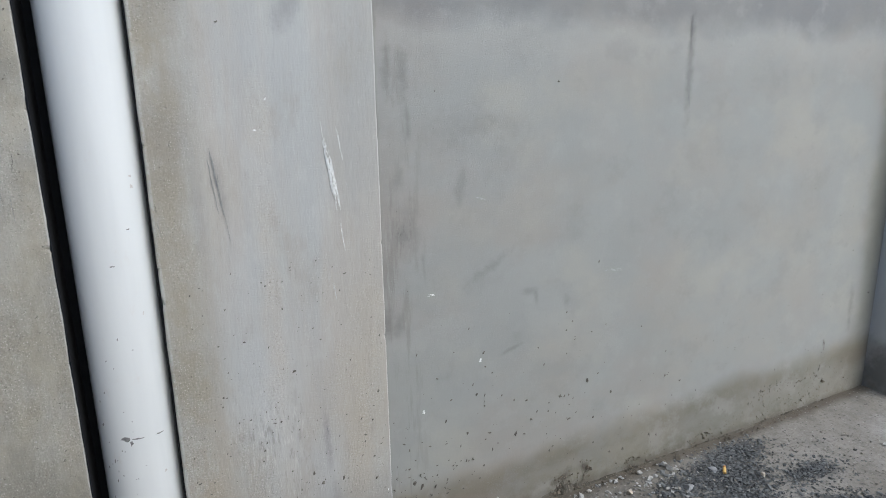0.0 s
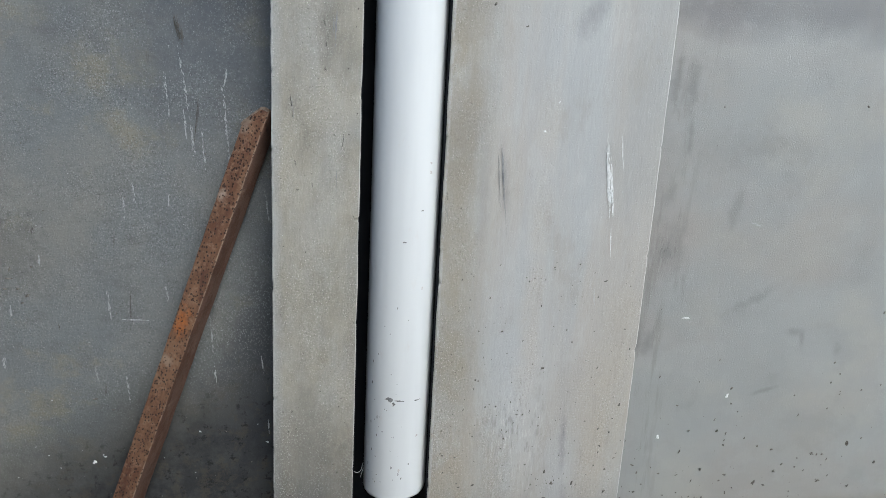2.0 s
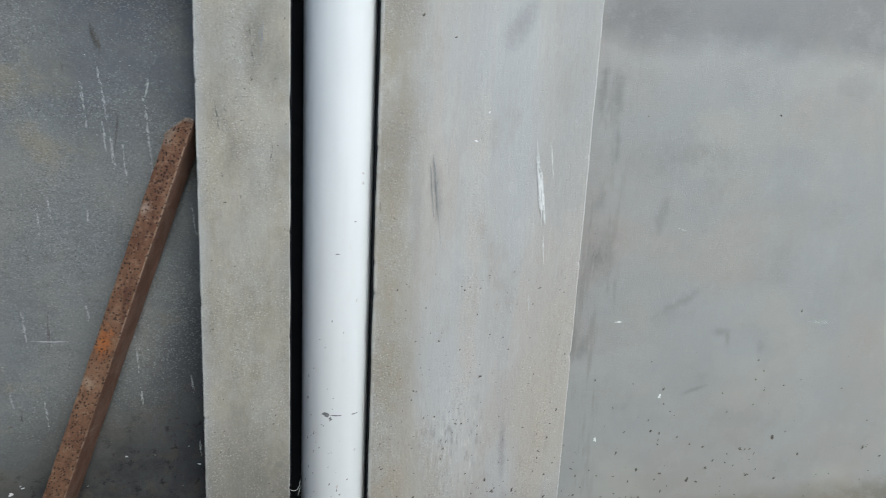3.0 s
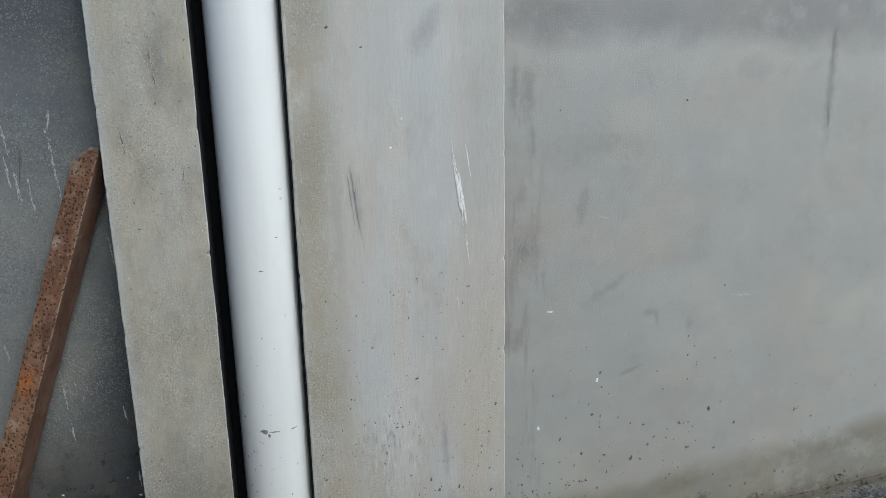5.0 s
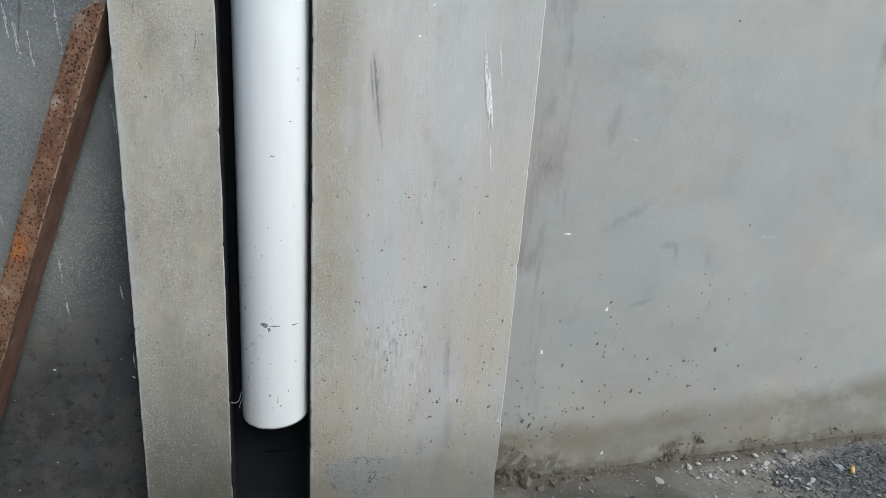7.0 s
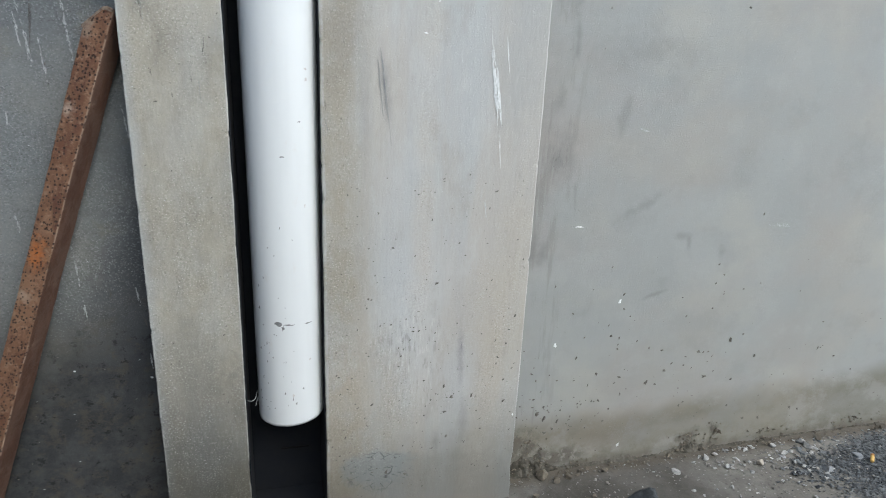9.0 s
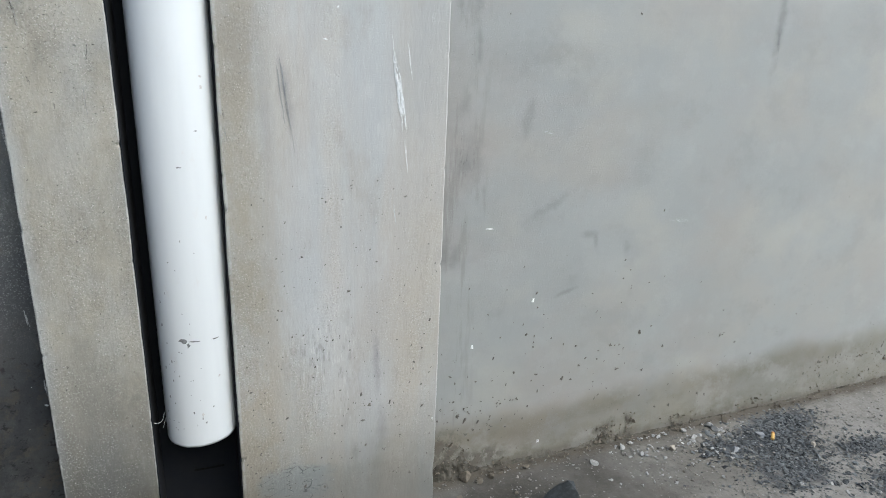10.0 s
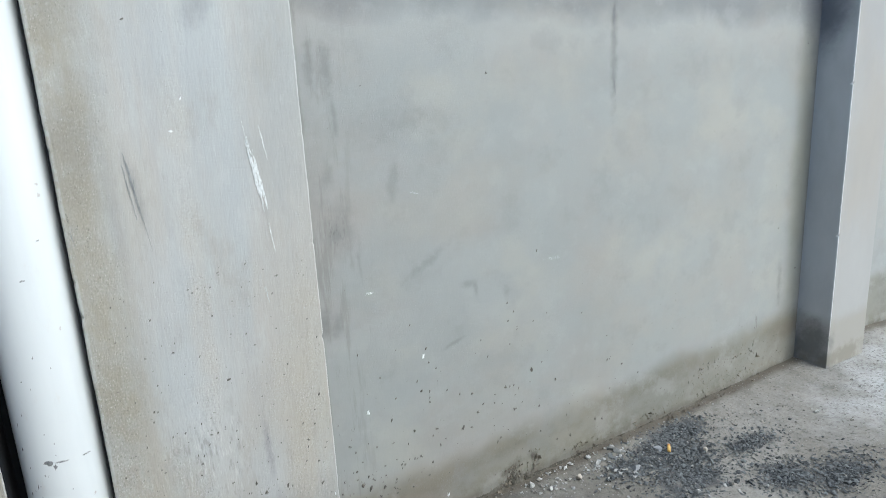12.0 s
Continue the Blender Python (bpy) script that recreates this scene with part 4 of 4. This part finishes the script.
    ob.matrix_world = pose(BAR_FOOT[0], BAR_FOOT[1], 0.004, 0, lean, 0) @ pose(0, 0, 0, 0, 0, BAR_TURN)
    return tagged(ob, "rust-brown pitted steel bar leaning against the column side", "bar")


BAR_FOOT, BAR_TOP, BAR_TURN = (-0.6215, 0.0340), (-0.3200, 0.86), -18.0
build_bar()

# ---- smears, scrapes and splashes ----
def splashes(name, places, y, parent, material, lo, hi, seed, stretch=1.0, tall=0.3, label=""):
    r = random.Random(seed)
    bm = bmesh.new()
    for x, z in places:
        blob(bm, x, y, z, r.uniform(lo, hi), r, stretch * r.uniform(0.7, 1.4), tall)
    return tagged(part(name, bm, material, parent, label), kind="stuff")


rng = random.Random(11)
for a, b, w, k in (((0.2115, 0.872), (0.234, 0.710), 0.0085, 15), ((0.233, 0.712), (0.242, 0.650), 0.003, 5), ((0.234, 0.868), (0.246, 0.79), 0.0022, 5)):
    streak("paint_streak", 0, a, b, w, k, M_RUBBED, column, rng, "dragged white paint streak")
for a, b, w, k in (((0.215, 0.612), (0.222, 0.562), 0.003, 5), ((0.246, 0.775), (0.249, 0.755), 0.002, 3), ((0.163, 0.905), (0.165, 0.87), 0.0015, 3), ((0.165, 0.85), (0.168, 0.79), 0.0015, 2)):
    streak("paint_streak", 0, a, b, w, k, M_CHALK, column, rng, "thin chalky paint streak")
for a, b, w, k in (((0.036, 0.828), (0.047, 0.72), 0.003, 4), ((0.042, 0.836), (0.056, 0.724), 0.006, 6), ((0.048, 0.79), (0.061, 0.684), 0.002, 4), ((-0.277, 0.903), (-0.272, 0.842), 0.0022, 4), ((-0.214, 1.02), (-0.216, 0.945), 0.006, 6), ((-0.04, 0.74), (-0.036, 0.705), 0.002, 3), ((0.187, 0.37), (0.192, 0.31), 0.003, 4), ((-0.21, 0.80), (-0.208, 0.74), 0.002, 3)):
    streak("scrape", 0, a, b, w, k, M_SCRAPE, column, rng, "dark grey scrape")

CHALK_TRAILS = ((-0.470, 0.914, -0.465, 0.852), (-0.448, 0.951, -0.435, 0.848), (-0.435, 0.848, -0.429, 0.797), (-0.443, 0.862, -0.440, 0.804), (-0.433, 0.834, -0.431, 0.790),
                (-0.417, 0.824, -0.414, 0.769), (-0.378, 0.927, -0.384, 0.894), (-0.386, 0.894, -0.377, 0.788), (-0.383, 0.882, -0.379, 0.800), (-0.324, 0.741, -0.318, 0.690),
                (-0.540, 0.729, -0.537, 0.689), (-0.524, 0.747, -0.521, 0.711), (-0.471, 0.728, -0.471, 0.712))
LOW_TRAILS = ((-0.570, 0.566, -0.567, 0.523), (-0.481, 0.582, -0.477, 0.552), (-0.414, 0.532, -0.410, 0.462), (-0.408, 0.442, -0.407, 0.411), (-0.598, 0.438, -0.592, 0.413),
              (-0.549, 0.423, -0.546, 0.383), (-0.332, 0.460, -0.329, 0.426), (-0.733, 0.454, -0.734, 0.429), (-0.716, 0.543, -0.716, 0.525), (-0.667, 0.624, -0.668, 0.609), (-0.321, 0.338, -0.320, 0.314))
for x0, z0, x1, z1 in CHALK_TRAILS + LOW_TRAILS:
    trail("paint_streak", WALL_Y, (x0, z0), (x1, z1), 0.0046, M_FAINT, wall, rng, "broken chalky pale streak")
SCRATCHES = ((-0.419, 0.890, -0.429, 0.800), (-0.492, 0.952, -0.492, 0.923), (-0.554, 1.021, -0.555, 1.004), (-0.672, 0.678, -0.676, 0.656), (-0.555, 0.674, -0.557, 0.626),
             (-0.534, 0.573, -0.539, 0.486), (-0.369, 0.461, -0.369, 0.435), (-0.327, 0.418, -0.319, 0.373), (-0.647, 0.518, -0.645, 0.502), (-0.582, 0.415, -0.584, 0.385))
for x0, z0, x1, z1 in SCRATCHES:
    streak("scrape", WALL_Y, (x0, z0), (x1, z1), 0.0030, 6, M_SCRATCH, wall, rng, "thin dark scratch")
splashes("paint_spot", ((-0.611, 0.264), (-0.68, 0.28), (-0.699, 0.296), (-0.594, 0.279), (-0.436, 0.319), (-0.323, 0.297), (-0.546, 0.38), (-0.591, 0.275)), WALL_Y, wall, M_CHALK, 0.0014, 0.0032, 61, 1.0, 0.1, "small pale paint spots")
splashes("mud_splash", ((-0.6, 0.382), (-0.574, 0.362), (-0.68, 0.607), (-0.698, 0.548), (-0.712, 0.603), (-0.721, 0.571), (-0.703, 0.571), (-0.715, 0.588), (-0.69, 0.56)), WALL_Y, wall, M_MUD, 0.003, 0.006, 62, 0.6, 0.1, "dark dabs of dried mud")
STRIP_MARKS = ((-0.231, 1.004, -0.229, 0.982), (-0.229, 0.976, -0.226, 0.951), (-0.229, 0.934, -0.227, 0.925), (-0.280, 0.900, -0.274, 0.853), (-0.201, 0.842, -0.202, 0.812), (-0.220, 0.793, -0.220, 0.775),
               (-0.272, 0.797, -0.270, 0.782), (-0.245, 0.768, -0.245, 0.753), (-0.041, 0.761, -0.037, 0.738))
for x0, z0, x1, z1 in STRIP_MARKS:
    streak("scrape", 0, (x0, z0), (x1, z1), 0.0026, 4, M_SCRATCH, column, rng, "thin dark scratch")
streak("paint_streak", WALL_Y, (-0.5640, 0.522), (-0.495, 0.520), 0.0020, 7, M_CHALK, wall, rng, "level pale pencil line")
streak("scrape", WALL_Y, (-0.451, 1.003), (-0.441, 0.951), 0.008, 12, M_SCRATCH, wall, rng, "dark grey scrape")
streak("paint_streak", WALL_Y, (0.416, 0.531), (0.437, 0.529), 0.0034, 8, M_WHITE, wall, rng, "short pale dash")
trail("paint_streak", WALL_Y, (0.849, 0.520), (0.892, 0.518), 0.0026, M_CHALK, wall, rng, "broken pale dash")
streak("paint_streak", WALL_Y, (0.51, 0.717), (0.548, 0.701), 0.003, 4, M_CHALK, wall, rng, "short pale dash")
streak("paint_streak", WALL_Y, (0.5710, 0.047), (0.5735, 0.031), 0.005, 10, M_WHITE, wall, rng, "small white paint dab")
for x, z, h in ((1.007, 0.086, 0.016), (1.031, 0.078, 0.014), (0.883, 0.072, 0.012), (0.924, 0.069, 0.013), (1.18, 0.036, 0.012), (0.805, 0.060, 0.018), (0.815, 0.045, 0.010), (1.47, 0.125, 0.022), (1.40, 0.105, 0.02), (1.60, 0.135, 0.025), (1.55, 0.09, 0.014)):
    streak("mud_drip", WALL_Y, (x, z), (x + 0.001, z - h), 0.004, 7, M_MUD, wall, rng, "short brown mud drip")
clot = random.Random(77)
splashes("mud_splash", [(clot.gauss(1.42, 0.03), 0.075 + 0.02 * clot.gauss(0, 1)) for _ in range(9)] + [(clot.gauss(1.62, 0.09), 0.095 + 0.022 * clot.gauss(0, 1)) for _ in range(22)], WALL_Y, wall, M_MUD, 0.0012, 0.0036, 78, 1.6, 0.3, "clots of dried mud on the crusted foot")
streak("scrape", WALL_Y, (1.657, 0.21), (1.662, 0.16), 0.006, 6, M_MUD, wall, rng, "dark brown drip")
streak("scrape", WALL_Y, (1.062, 1.08), (1.060, 0.95), 0.008, 4, M_SCRAPE, wall, rng, "long dark drip")
streak("scrape", WALL_Y, (1.060, 0.96), (1.068, 0.82), 0.005, 3, M_SCRAPE, wall, rng, "long dark drip")


WALL_MUD = ((0.541, 0.28), (0.541, 0.27), (0.583, 0.284), (0.451, 0.258), (0.464, 0.302), (0.523, 0.3), (0.839, 0.278), (0.747, 0.244), (0.759, 0.244), (0.673, 0.224), (0.76, 0.185), (0.83, 0.171),
            (0.369, 0.215), (0.415, 0.211), (0.484, 0.193), (0.512, 0.155), (0.497, 0.155), (0.5, 0.218), (0.561, 0.164), (0.574, 0.175), (0.554, 0.205), (0.367, 0.155), (0.429, 0.142), (0.474, 0.15),
            (0.54, 0.132), (0.415, 0.1), (0.424, 0.117), (0.446, 0.108), (0.452, 0.124), (0.391, 0.153), (0.529, 0.104), (0.544, 0.192), (0.539, 0.389), (0.544, 0.357))
FAR_MUD = ((0.883, 0.066), (0.924, 0.063), (1.007, 0.08), (1.031, 0.072), (1.18, 0.03), (1.22, 0.022), (0.807, 0.05), (0.833, 0.105), (1.048, 0.226), (1.289, 0.251), (0.88, 0.223), (0.709, 0.12), (0.718, 0.128),
           (1.099, 0.202), (1.158, 0.162), (1.416, 0.096), (1.674, 0.077), (1.52, 0.091), (1.249, 0.09), (0.645, 0.257), (0.614, 0.266), (0.705, 0.237), (0.747, 0.399), (0.763, 0.417), (0.817, 0.383), (0.83, 0.543),
           (0.711, 0.924), (1.82, 0.972), (1.825, 0.848), (1.843, 0.314), (1.741, 0.454))
big = [(0.809, 0.268), (0.658, 0.209), (0.619, 0.185), (0.378, 0.138), (0.394, 0.126), (0.735, 0.246), (0.399, 0.092), (1.41, 0.10)]
WALL_MUD += FAR_MUD
splashes("mud_splash", WALL_MUD, WALL_Y, wall, M_MUD, 0.0023, 0.0043, 1, label="dark specks of dried mud")
splashes("mud_splash", big, WALL_Y, wall, M_MUD, 0.0045, 0.0066, 2, label="larger clots of dried mud")
r2 = random.Random(21)
fine = [(0.32 + 1.5 * r2.random() ** 1.3, 0.05 + 0.30 * r2.random() ** 1.6) for _ in range(150)]
fine += [(0.32 + 1.5 * r2.random(), 0.1 + 0.9 * r2.random()) for _ in range(70)]
splashes("mud_splash", fine, WALL_Y, wall, M_MUD, 0.0005, 0.0016, 3, label="fine specks of dried mud")
splashes("mud_splash", [(-0.75 + 0.43 * r2.random(), 0.08 + 0.9 * r2.random()) for _ in range(70)], WALL_Y, wall, M_MUD, 0.0005, 0.0016, 4, label="fine specks of dried mud")
splashes("mud_splash", [(0.33 + 0.75 * r2.random() ** 1.5, 0.10 + 0.36 * r2.random() ** 1.5) for _ in range(46)], WALL_Y, wall, M_MUD, 0.0014, 0.0032, 15, label="dark specks of dried mud")
splashes("mud_splash", [(0.33 + 0.16 * r2.random(), 0.085 + 0.08 * r2.random()) for _ in range(44)], WALL_Y, wall, M_MUD, 0.0007, 0.0028, 5, label="dark specks of dried mud")
splashes("paint_spot", ((0.532, 0.374), (0.402, 0.29), (-0.609, 0.265)), WALL_Y, wall, M_WHITE, 0.0028, 0.0045, 6, 1.5, 0.1, "small white paint spots")
COLUMN_MUD = ((0.23, 0.443), (0.142, 0.46), (0.065, 0.39), (0.113, 0.374), (0.259, 0.311), (0.258, 0.298), (0.274, 0.264), (0.226, 0.36), (0.235, 0.166), (0.165, 0.21), (0.214, 0.238), (0.177, 0.239),
              (0.095, 0.087), (0.061, 0.097), (-0.015, 0.132), (-0.001, 0.129), (0.162, 0.263), (0.256, 0.08), (0.083, 0.329), (0.026, 0.439), (0.224, 0.089), (-0.027, 0.346), (-0.013, 0.177), (0.033, 0.24),
              (0.009, 0.236), (0.125, 0.278), (0.274, 0.337), (0.287, 0.391), (0.277, 0.22), (0.17, 0.158), (-0.023, 0.299), (0.237, 0.615), (0.189, 0.507), (0.066, 0.526), (0.018, 1.037), (0.07, 1.009))
splashes("mud_splash", COLUMN_MUD, 0, column, M_MUD, 0.0024, 0.0044, 7, label="dark pits and specks")
fine = [(-0.035 + 0.335 * r2.random(), 0.05 + 0.6 * r2.random() ** 1.4) for _ in range(330)] + [(-0.30 + 0.12 * r2.random(), 0.05 + 1.0 * r2.random()) for _ in range(70)]
splashes("mud_splash", fine, 0, column, M_MUD, 0.0006, 0.0024, 8, label="fine dark specks")
splashes("paint_spot", [(-0.75 + 0.43 * r2.random(), 0.08 + 0.95 * r2.random()) for _ in range(90)], WALL_Y, wall, M_CHALK, 0.0004, 0.0011, 16, label="tiny pale specks")
splashes("paint_spot", ((0.11, 0.856), (0.129, 0.901), (0.298, 0.188)), 0, column, M_WHITE, 0.0026, 0.0038, 9, 1.2, 0.1, "small white paint spots")
fine = [(-0.035 + 0.335 * r2.random(), 0.05 + 0.95 * r2.random()) for _ in range(60)] + [(-0.30 + 0.12 * r2.random(), 0.05 + 1.0 * r2.random()) for _ in range(25)]
splashes("paint_spot", fine, 0, column, M_CHALK, 0.0004, 0.0010, 10, label="tiny pale specks")


# ---- stones on the ground ----
def lump(name, place, size, flat, material, seed, label, category, group="", cuts=14, nearest=0.38):
    """A broken stone: a ball cut flat by random planes, then roughened."""
    r = random.Random(seed)
    bm = bmesh.new()
    bmesh.ops.create_icosphere(bm, subdivisions=3, radius=1.0)
    planes = [(Vector((r.gauss(0, 1), r.gauss(0, 1), r.gauss(0, 1))).normalized(), r.uniform(nearest, nearest + 0.42)) for _ in range(cuts)]
    wide = r.uniform(0.62, 0.85)
    for v in bm.verts:
        p = v.co.copy()
        for n, d in planes:
            over = p.dot(n) - d
            if over > 0:
                p -= n * over
        p *= 1 + 0.07 * noise.noise(p * 2.3 + Vector((seed, 0, 0))) + 0.05 * noise.noise(p * 6 + Vector((0, seed, 0)))
        v.co = Vector((p.x * size, p.y * size * wide, p.z * size * flat))
    low = min(v.co.z for v in bm.verts)
    for v in bm.verts:
        v.co.z -= low * 0.85
    ob = mesh_object(name, bm, material)
    ob.matrix_world = pose(place[0], place[1], -0.002, 0, 0, r.uniform(0, 360))
    return tagged(ob, label, category, group)


lump("rock", (0.527, -0.106), 0.047, 1.06, stone_material("black_rock", (0.024, 0.027, 0.029), (0.05, 0.055, 0.057)), 33, "black angular lump of rock on the ground", "rock", cuts=16, nearest=0.46)
NEAR_STONES = ((0.682, 0.0, 0.0095, 0.45), (0.633, 0.008, 0.004, 0.6), (0.682, -0.06, 0.0075, 0.55), (0.693, -0.08, 0.0045, 0.6), (0.768, -0.067, 0.006, 0.5), (0.767, -0.097, 0.0045, 0.6), (0.735, -0.099, 0.005, 0.7),
               (0.732, -0.068, 0.004, 0.6), (0.774, 0.028, 0.0090, 0.6), (0.765, 0.036, 0.005, 0.5), (0.788, -0.001, 0.0045, 0.6), (0.772, -0.006, 0.0055, 0.6), (0.804, -0.006, 0.0075, 0.5), (0.811, -0.014, 0.005, 0.5),
               (0.806, 0.010, 0.004, 0.5), (0.841, 0.017, 0.0065, 0.4), (0.832, 0.006, 0.005, 0.35), (0.845, -0.01, 0.0035, 0.5), (0.81, -0.068, 0.005, 0.5), (0.646, -0.03, 0.0035, 0.6), (0.486, -0.053, 0.0055, 0.4))
FAR_STONES = ((0.961, 0.035, 0.0085, 0.35), (0.964, 0.007, 0.0115, 0.35), (0.984, 0.008, 0.0075, 0.35), (0.937, -0.008, 0.006, 0.35), (1.032, 0.036, 0.011, 0.3), (1.034, 0.019, 0.0125, 0.32), (1.050, 0.010, 0.008, 0.35),
              (1.029, -0.001, 0.006, 0.4), (0.971, -0.041, 0.0065, 0.4), (0.991, -0.052, 0.0065, 0.4), (0.989, -0.086, 0.0065, 0.4), (1.022, -0.116, 0.0045, 0.5), (0.920, -0.129, 0.0060, 0.5), (1.123, -0.225, 0.0080, 0.45),
              (1.132, -0.255, 0.0065, 0.5), (1.056, -0.206, 0.008, 0.4), (1.062, -0.229, 0.007, 0.5), (0.983, 0.037, 0.004, 0.5), (1.78, -0.02, 0.006, 0.5), (1.76, -0.005, 0.005, 0.5))
for i, (x, y, size, f) in enumerate(NEAR_STONES + FAR_STONES):
    lump("stone", (x, y), 1.2 * size, max(f, 0.5), M_PALE, 40 + i, "pale grey stone chip on the dusty ground", "stone", "loose pale stones", cuts=7 + i % 4, nearest=0.26)
for i, (x, y, size, f) in enumerate(((0.884, -0.014, 0.0125, 0.95), (1.212, -0.108, 0.010, 0.6))):
    lump("mortar_clod", (x, y), size, f, M_PALE_CLOD, 130 + i, "pale sandy mortar clod on the ground", "clod", "mortar clods")
for i, (x, y, size, f) in enumerate(((0.394, 0.040, 0.016, 0.75), (0.418, 0.026, 0.013, 0.6), (0.447, 0.029, 0.011, 0.8), (0.470, 0.034, 0.0065, 0.7), (0.533, 0.034, 0.0085, 0.9), (0.358, -0.011, 0.009, 0.6), (0.475, -0.033, 0.006, 0.7), (1.085, 0.036, 0.012, 0.9))):
    lump("mortar_clod", (x, y), size, f, M_BROWN, 70 + i, "brown crumbling mortar clod at the wall foot", "clod", "mortar clods")
lump("stone", (1.018, -0.062), 0.019, 0.5, stone_material("grey_stone", (0.19, 0.20, 0.205), (0.25, 0.255, 0.26)), 77, "rough grey stone at the edge of the gravel", "stone", cuts=12)
lump("slate", (1.125, -0.035), 0.016, 0.35, stone_material("grey_slate", (0.16, 0.17, 0.18), (0.22, 0.23, 0.24)), 90, "flat grey slate chip among the gravel", "stone")

g = np.random.default_rng(4)


def in_beds(n, spread):
    out = []
    for place, size, _, _ in GRAVEL_BEDS:
        k = int(n * size[0] * size[1] / 0.045)
        out.append(np.stack((g.normal(place[0], size[0] * spread, k), g.normal(place[1], size[1] * spread, k), np.full(k, -0.001)), -1))
    p = np.concatenate(out)
    return p[p[:, 1] < 0.045]


p = np.concatenate((in_beds(6500, 0.46), in_beds(1500, 0.9)))
tagged(scatter_mesh("gravel", p, g.gamma(1.9, 0.0009, len(p)) + 0.0008, 0.36, 1, M_SLATE), "beds of dark slate-grey crushed stone on the ground", "gravel", kind="stuff")
p = np.stack((g.uniform(0.3, 2.6, 4200), 0.045 - 0.75 * g.random(4200) ** 1.5, np.full(4200, -0.0012)), -1)
q = in_beds(620, 0.50)
tagged(scatter_mesh("slate_flakes", q, 0.0026 + g.gamma(1.6, 0.0020, len(q)).clip(0, 0.0085), 0.26, 7, M_SLATE), "larger flat flakes of dark slate in the gravel", "slate flakes", kind="stuff")
tagged(scatter_mesh("grit", p, g.gamma(2.0, 0.0008, 4200) + 0.0006, 0.6, 2, stone_material("grit_stone", (0.045, 0.043, 0.040), (0.24, 0.225, 0.20))), "brown and grey grit scattered over the ground", "grit", kind="stuff")
p = np.stack((g.normal(1.15, 0.30, 90), 0.04 - 0.5 * g.random(90) ** 1.4, np.full(90, -0.0012)), -1)
tagged(scatter_mesh("stone_chips", p, g.gamma(2.0, 0.0010, 90) + 0.0008, 0.6, 3, M_PALE), "pale stone chips scattered over the ground", "stone chips", kind="stuff")
p = np.stack((g.normal(0.95, 0.13, 150), g.normal(-0.015, 0.05, 150).clip(-0.3, 0.045), np.full(150, -0.0008)), -1)
tagged(scatter_mesh("stone_chips", p, g.gamma(2.2, 0.0011, 150) + 0.0010, 0.34, 9, stone_material("grey_chip", (0.13, 0.13, 0.125), (0.40, 0.40, 0.385))), "flat grey stone chips strewn before the gravel", "stone chips", kind="stuff")
p = np.stack((g.uniform(0.31, 1.86, 260), 0.050 - 0.012 * g.random(260), 0.001 + 0.008 * g.random(260) ** 2), -1)
tagged(scatter_mesh("mortar_crumbs", p, g.gamma(2.0, 0.0008, 260) + 0.0007, 0.8, 5, M_BROWN), "brown mortar crumbs along the wall foot", "crumbs", kind="stuff")


for cx, half, high, k in ((0.365, 0.05, 0.080, 110), (0.46, 0.06, 0.035, 40), (0.745, 0.045, 0.05, 90), (0.81, 0.02, 0.065, 40), (0.95, 0.08, 0.035, 70), (1.20, 0.10, 0.035, 50), (1.42, 0.03, 0.10, 40), (1.62, 0.14, 0.10, 45)):
    zz = high * g.random(k) ** 1.6
    p = np.stack((g.normal(cx, half * 0.5, k).clip(0.311, 1.86), np.full(k, WALL_Y + 0.0005) - 0.004 * (1 - zz / high), zz), -1)
    tagged(scatter_mesh("mortar_crumbs", p, g.gamma(2.0, 0.0007, k) + 0.0006, 1.0, 50 + k, M_BROWN), "brown mortar crumbs stuck to the wall foot", "crumbs", kind="stuff")


def build_butt():
    root = tagged(new("cigarette_butt"), "ochre-yellow cigarette butt lying on dark gravel", "cigarette butt")
    for name, z0, z1, r, m in (("filter", 0.0, 0.018, 0.0040, M_BUTT), ("burnt_end", 0.018, 0.025, 0.0037, M_BUTT_END)):
        bm = bmesh.new()
        n = 16
        rings = [[bm.verts.new((r * k * math.cos(6.2832 * i / n), r * k * math.sin(6.2832 * i / n) * 0.93, z)) for i in range(n)] for z, k in ((z0, 0.9), (z0 + 0.0006, 1), (z1 - 0.0006, 1), (z1, 0.9))]
        for a, b in zip(rings, rings[1:]):
            for i in range(n):
                bm.faces.new((a[i], a[(i + 1) % n], b[(i + 1) % n], b[i]))
        bm.faces.new(rings[0])
        bm.faces.new(rings[-1])
        part(name, bm, m, root, smooth=True)
    root.matrix_world = pose(1.130, -0.066, 0.0068, -82, 0, -48)
    return root


build_butt()


def wisp(points, width, label):
    cu = bpy.data.curves.new("fibre", "CURVE")
    cu.dimensions, cu.bevel_depth, cu.bevel_resolution = "3D", width, 2
    sp = cu.splines.new("BEZIER")
    sp.bezier_points.add(len(points) - 1)
    for b, q in zip(sp.bezier_points, points):
        b.co = q
        b.handle_left_type = b.handle_right_type = "AUTO"
    cu.materials.append(M_CHALK)
    return tagged(new("fibre", cu), label, "fibre")


wisp([(-0.176, 0.020, 0.262), (-0.165, 0.022, 0.258), (-0.1565, 0.044, 0.264)], 0.0005, "thin pale fibre caught beside the pipe")
wisp([(-0.1555, 0.046, 0.252), (-0.159, 0.040, 0.245), (-0.161, 0.038, 0.238)], 0.0005, "thin pale fibre caught beside the pipe")
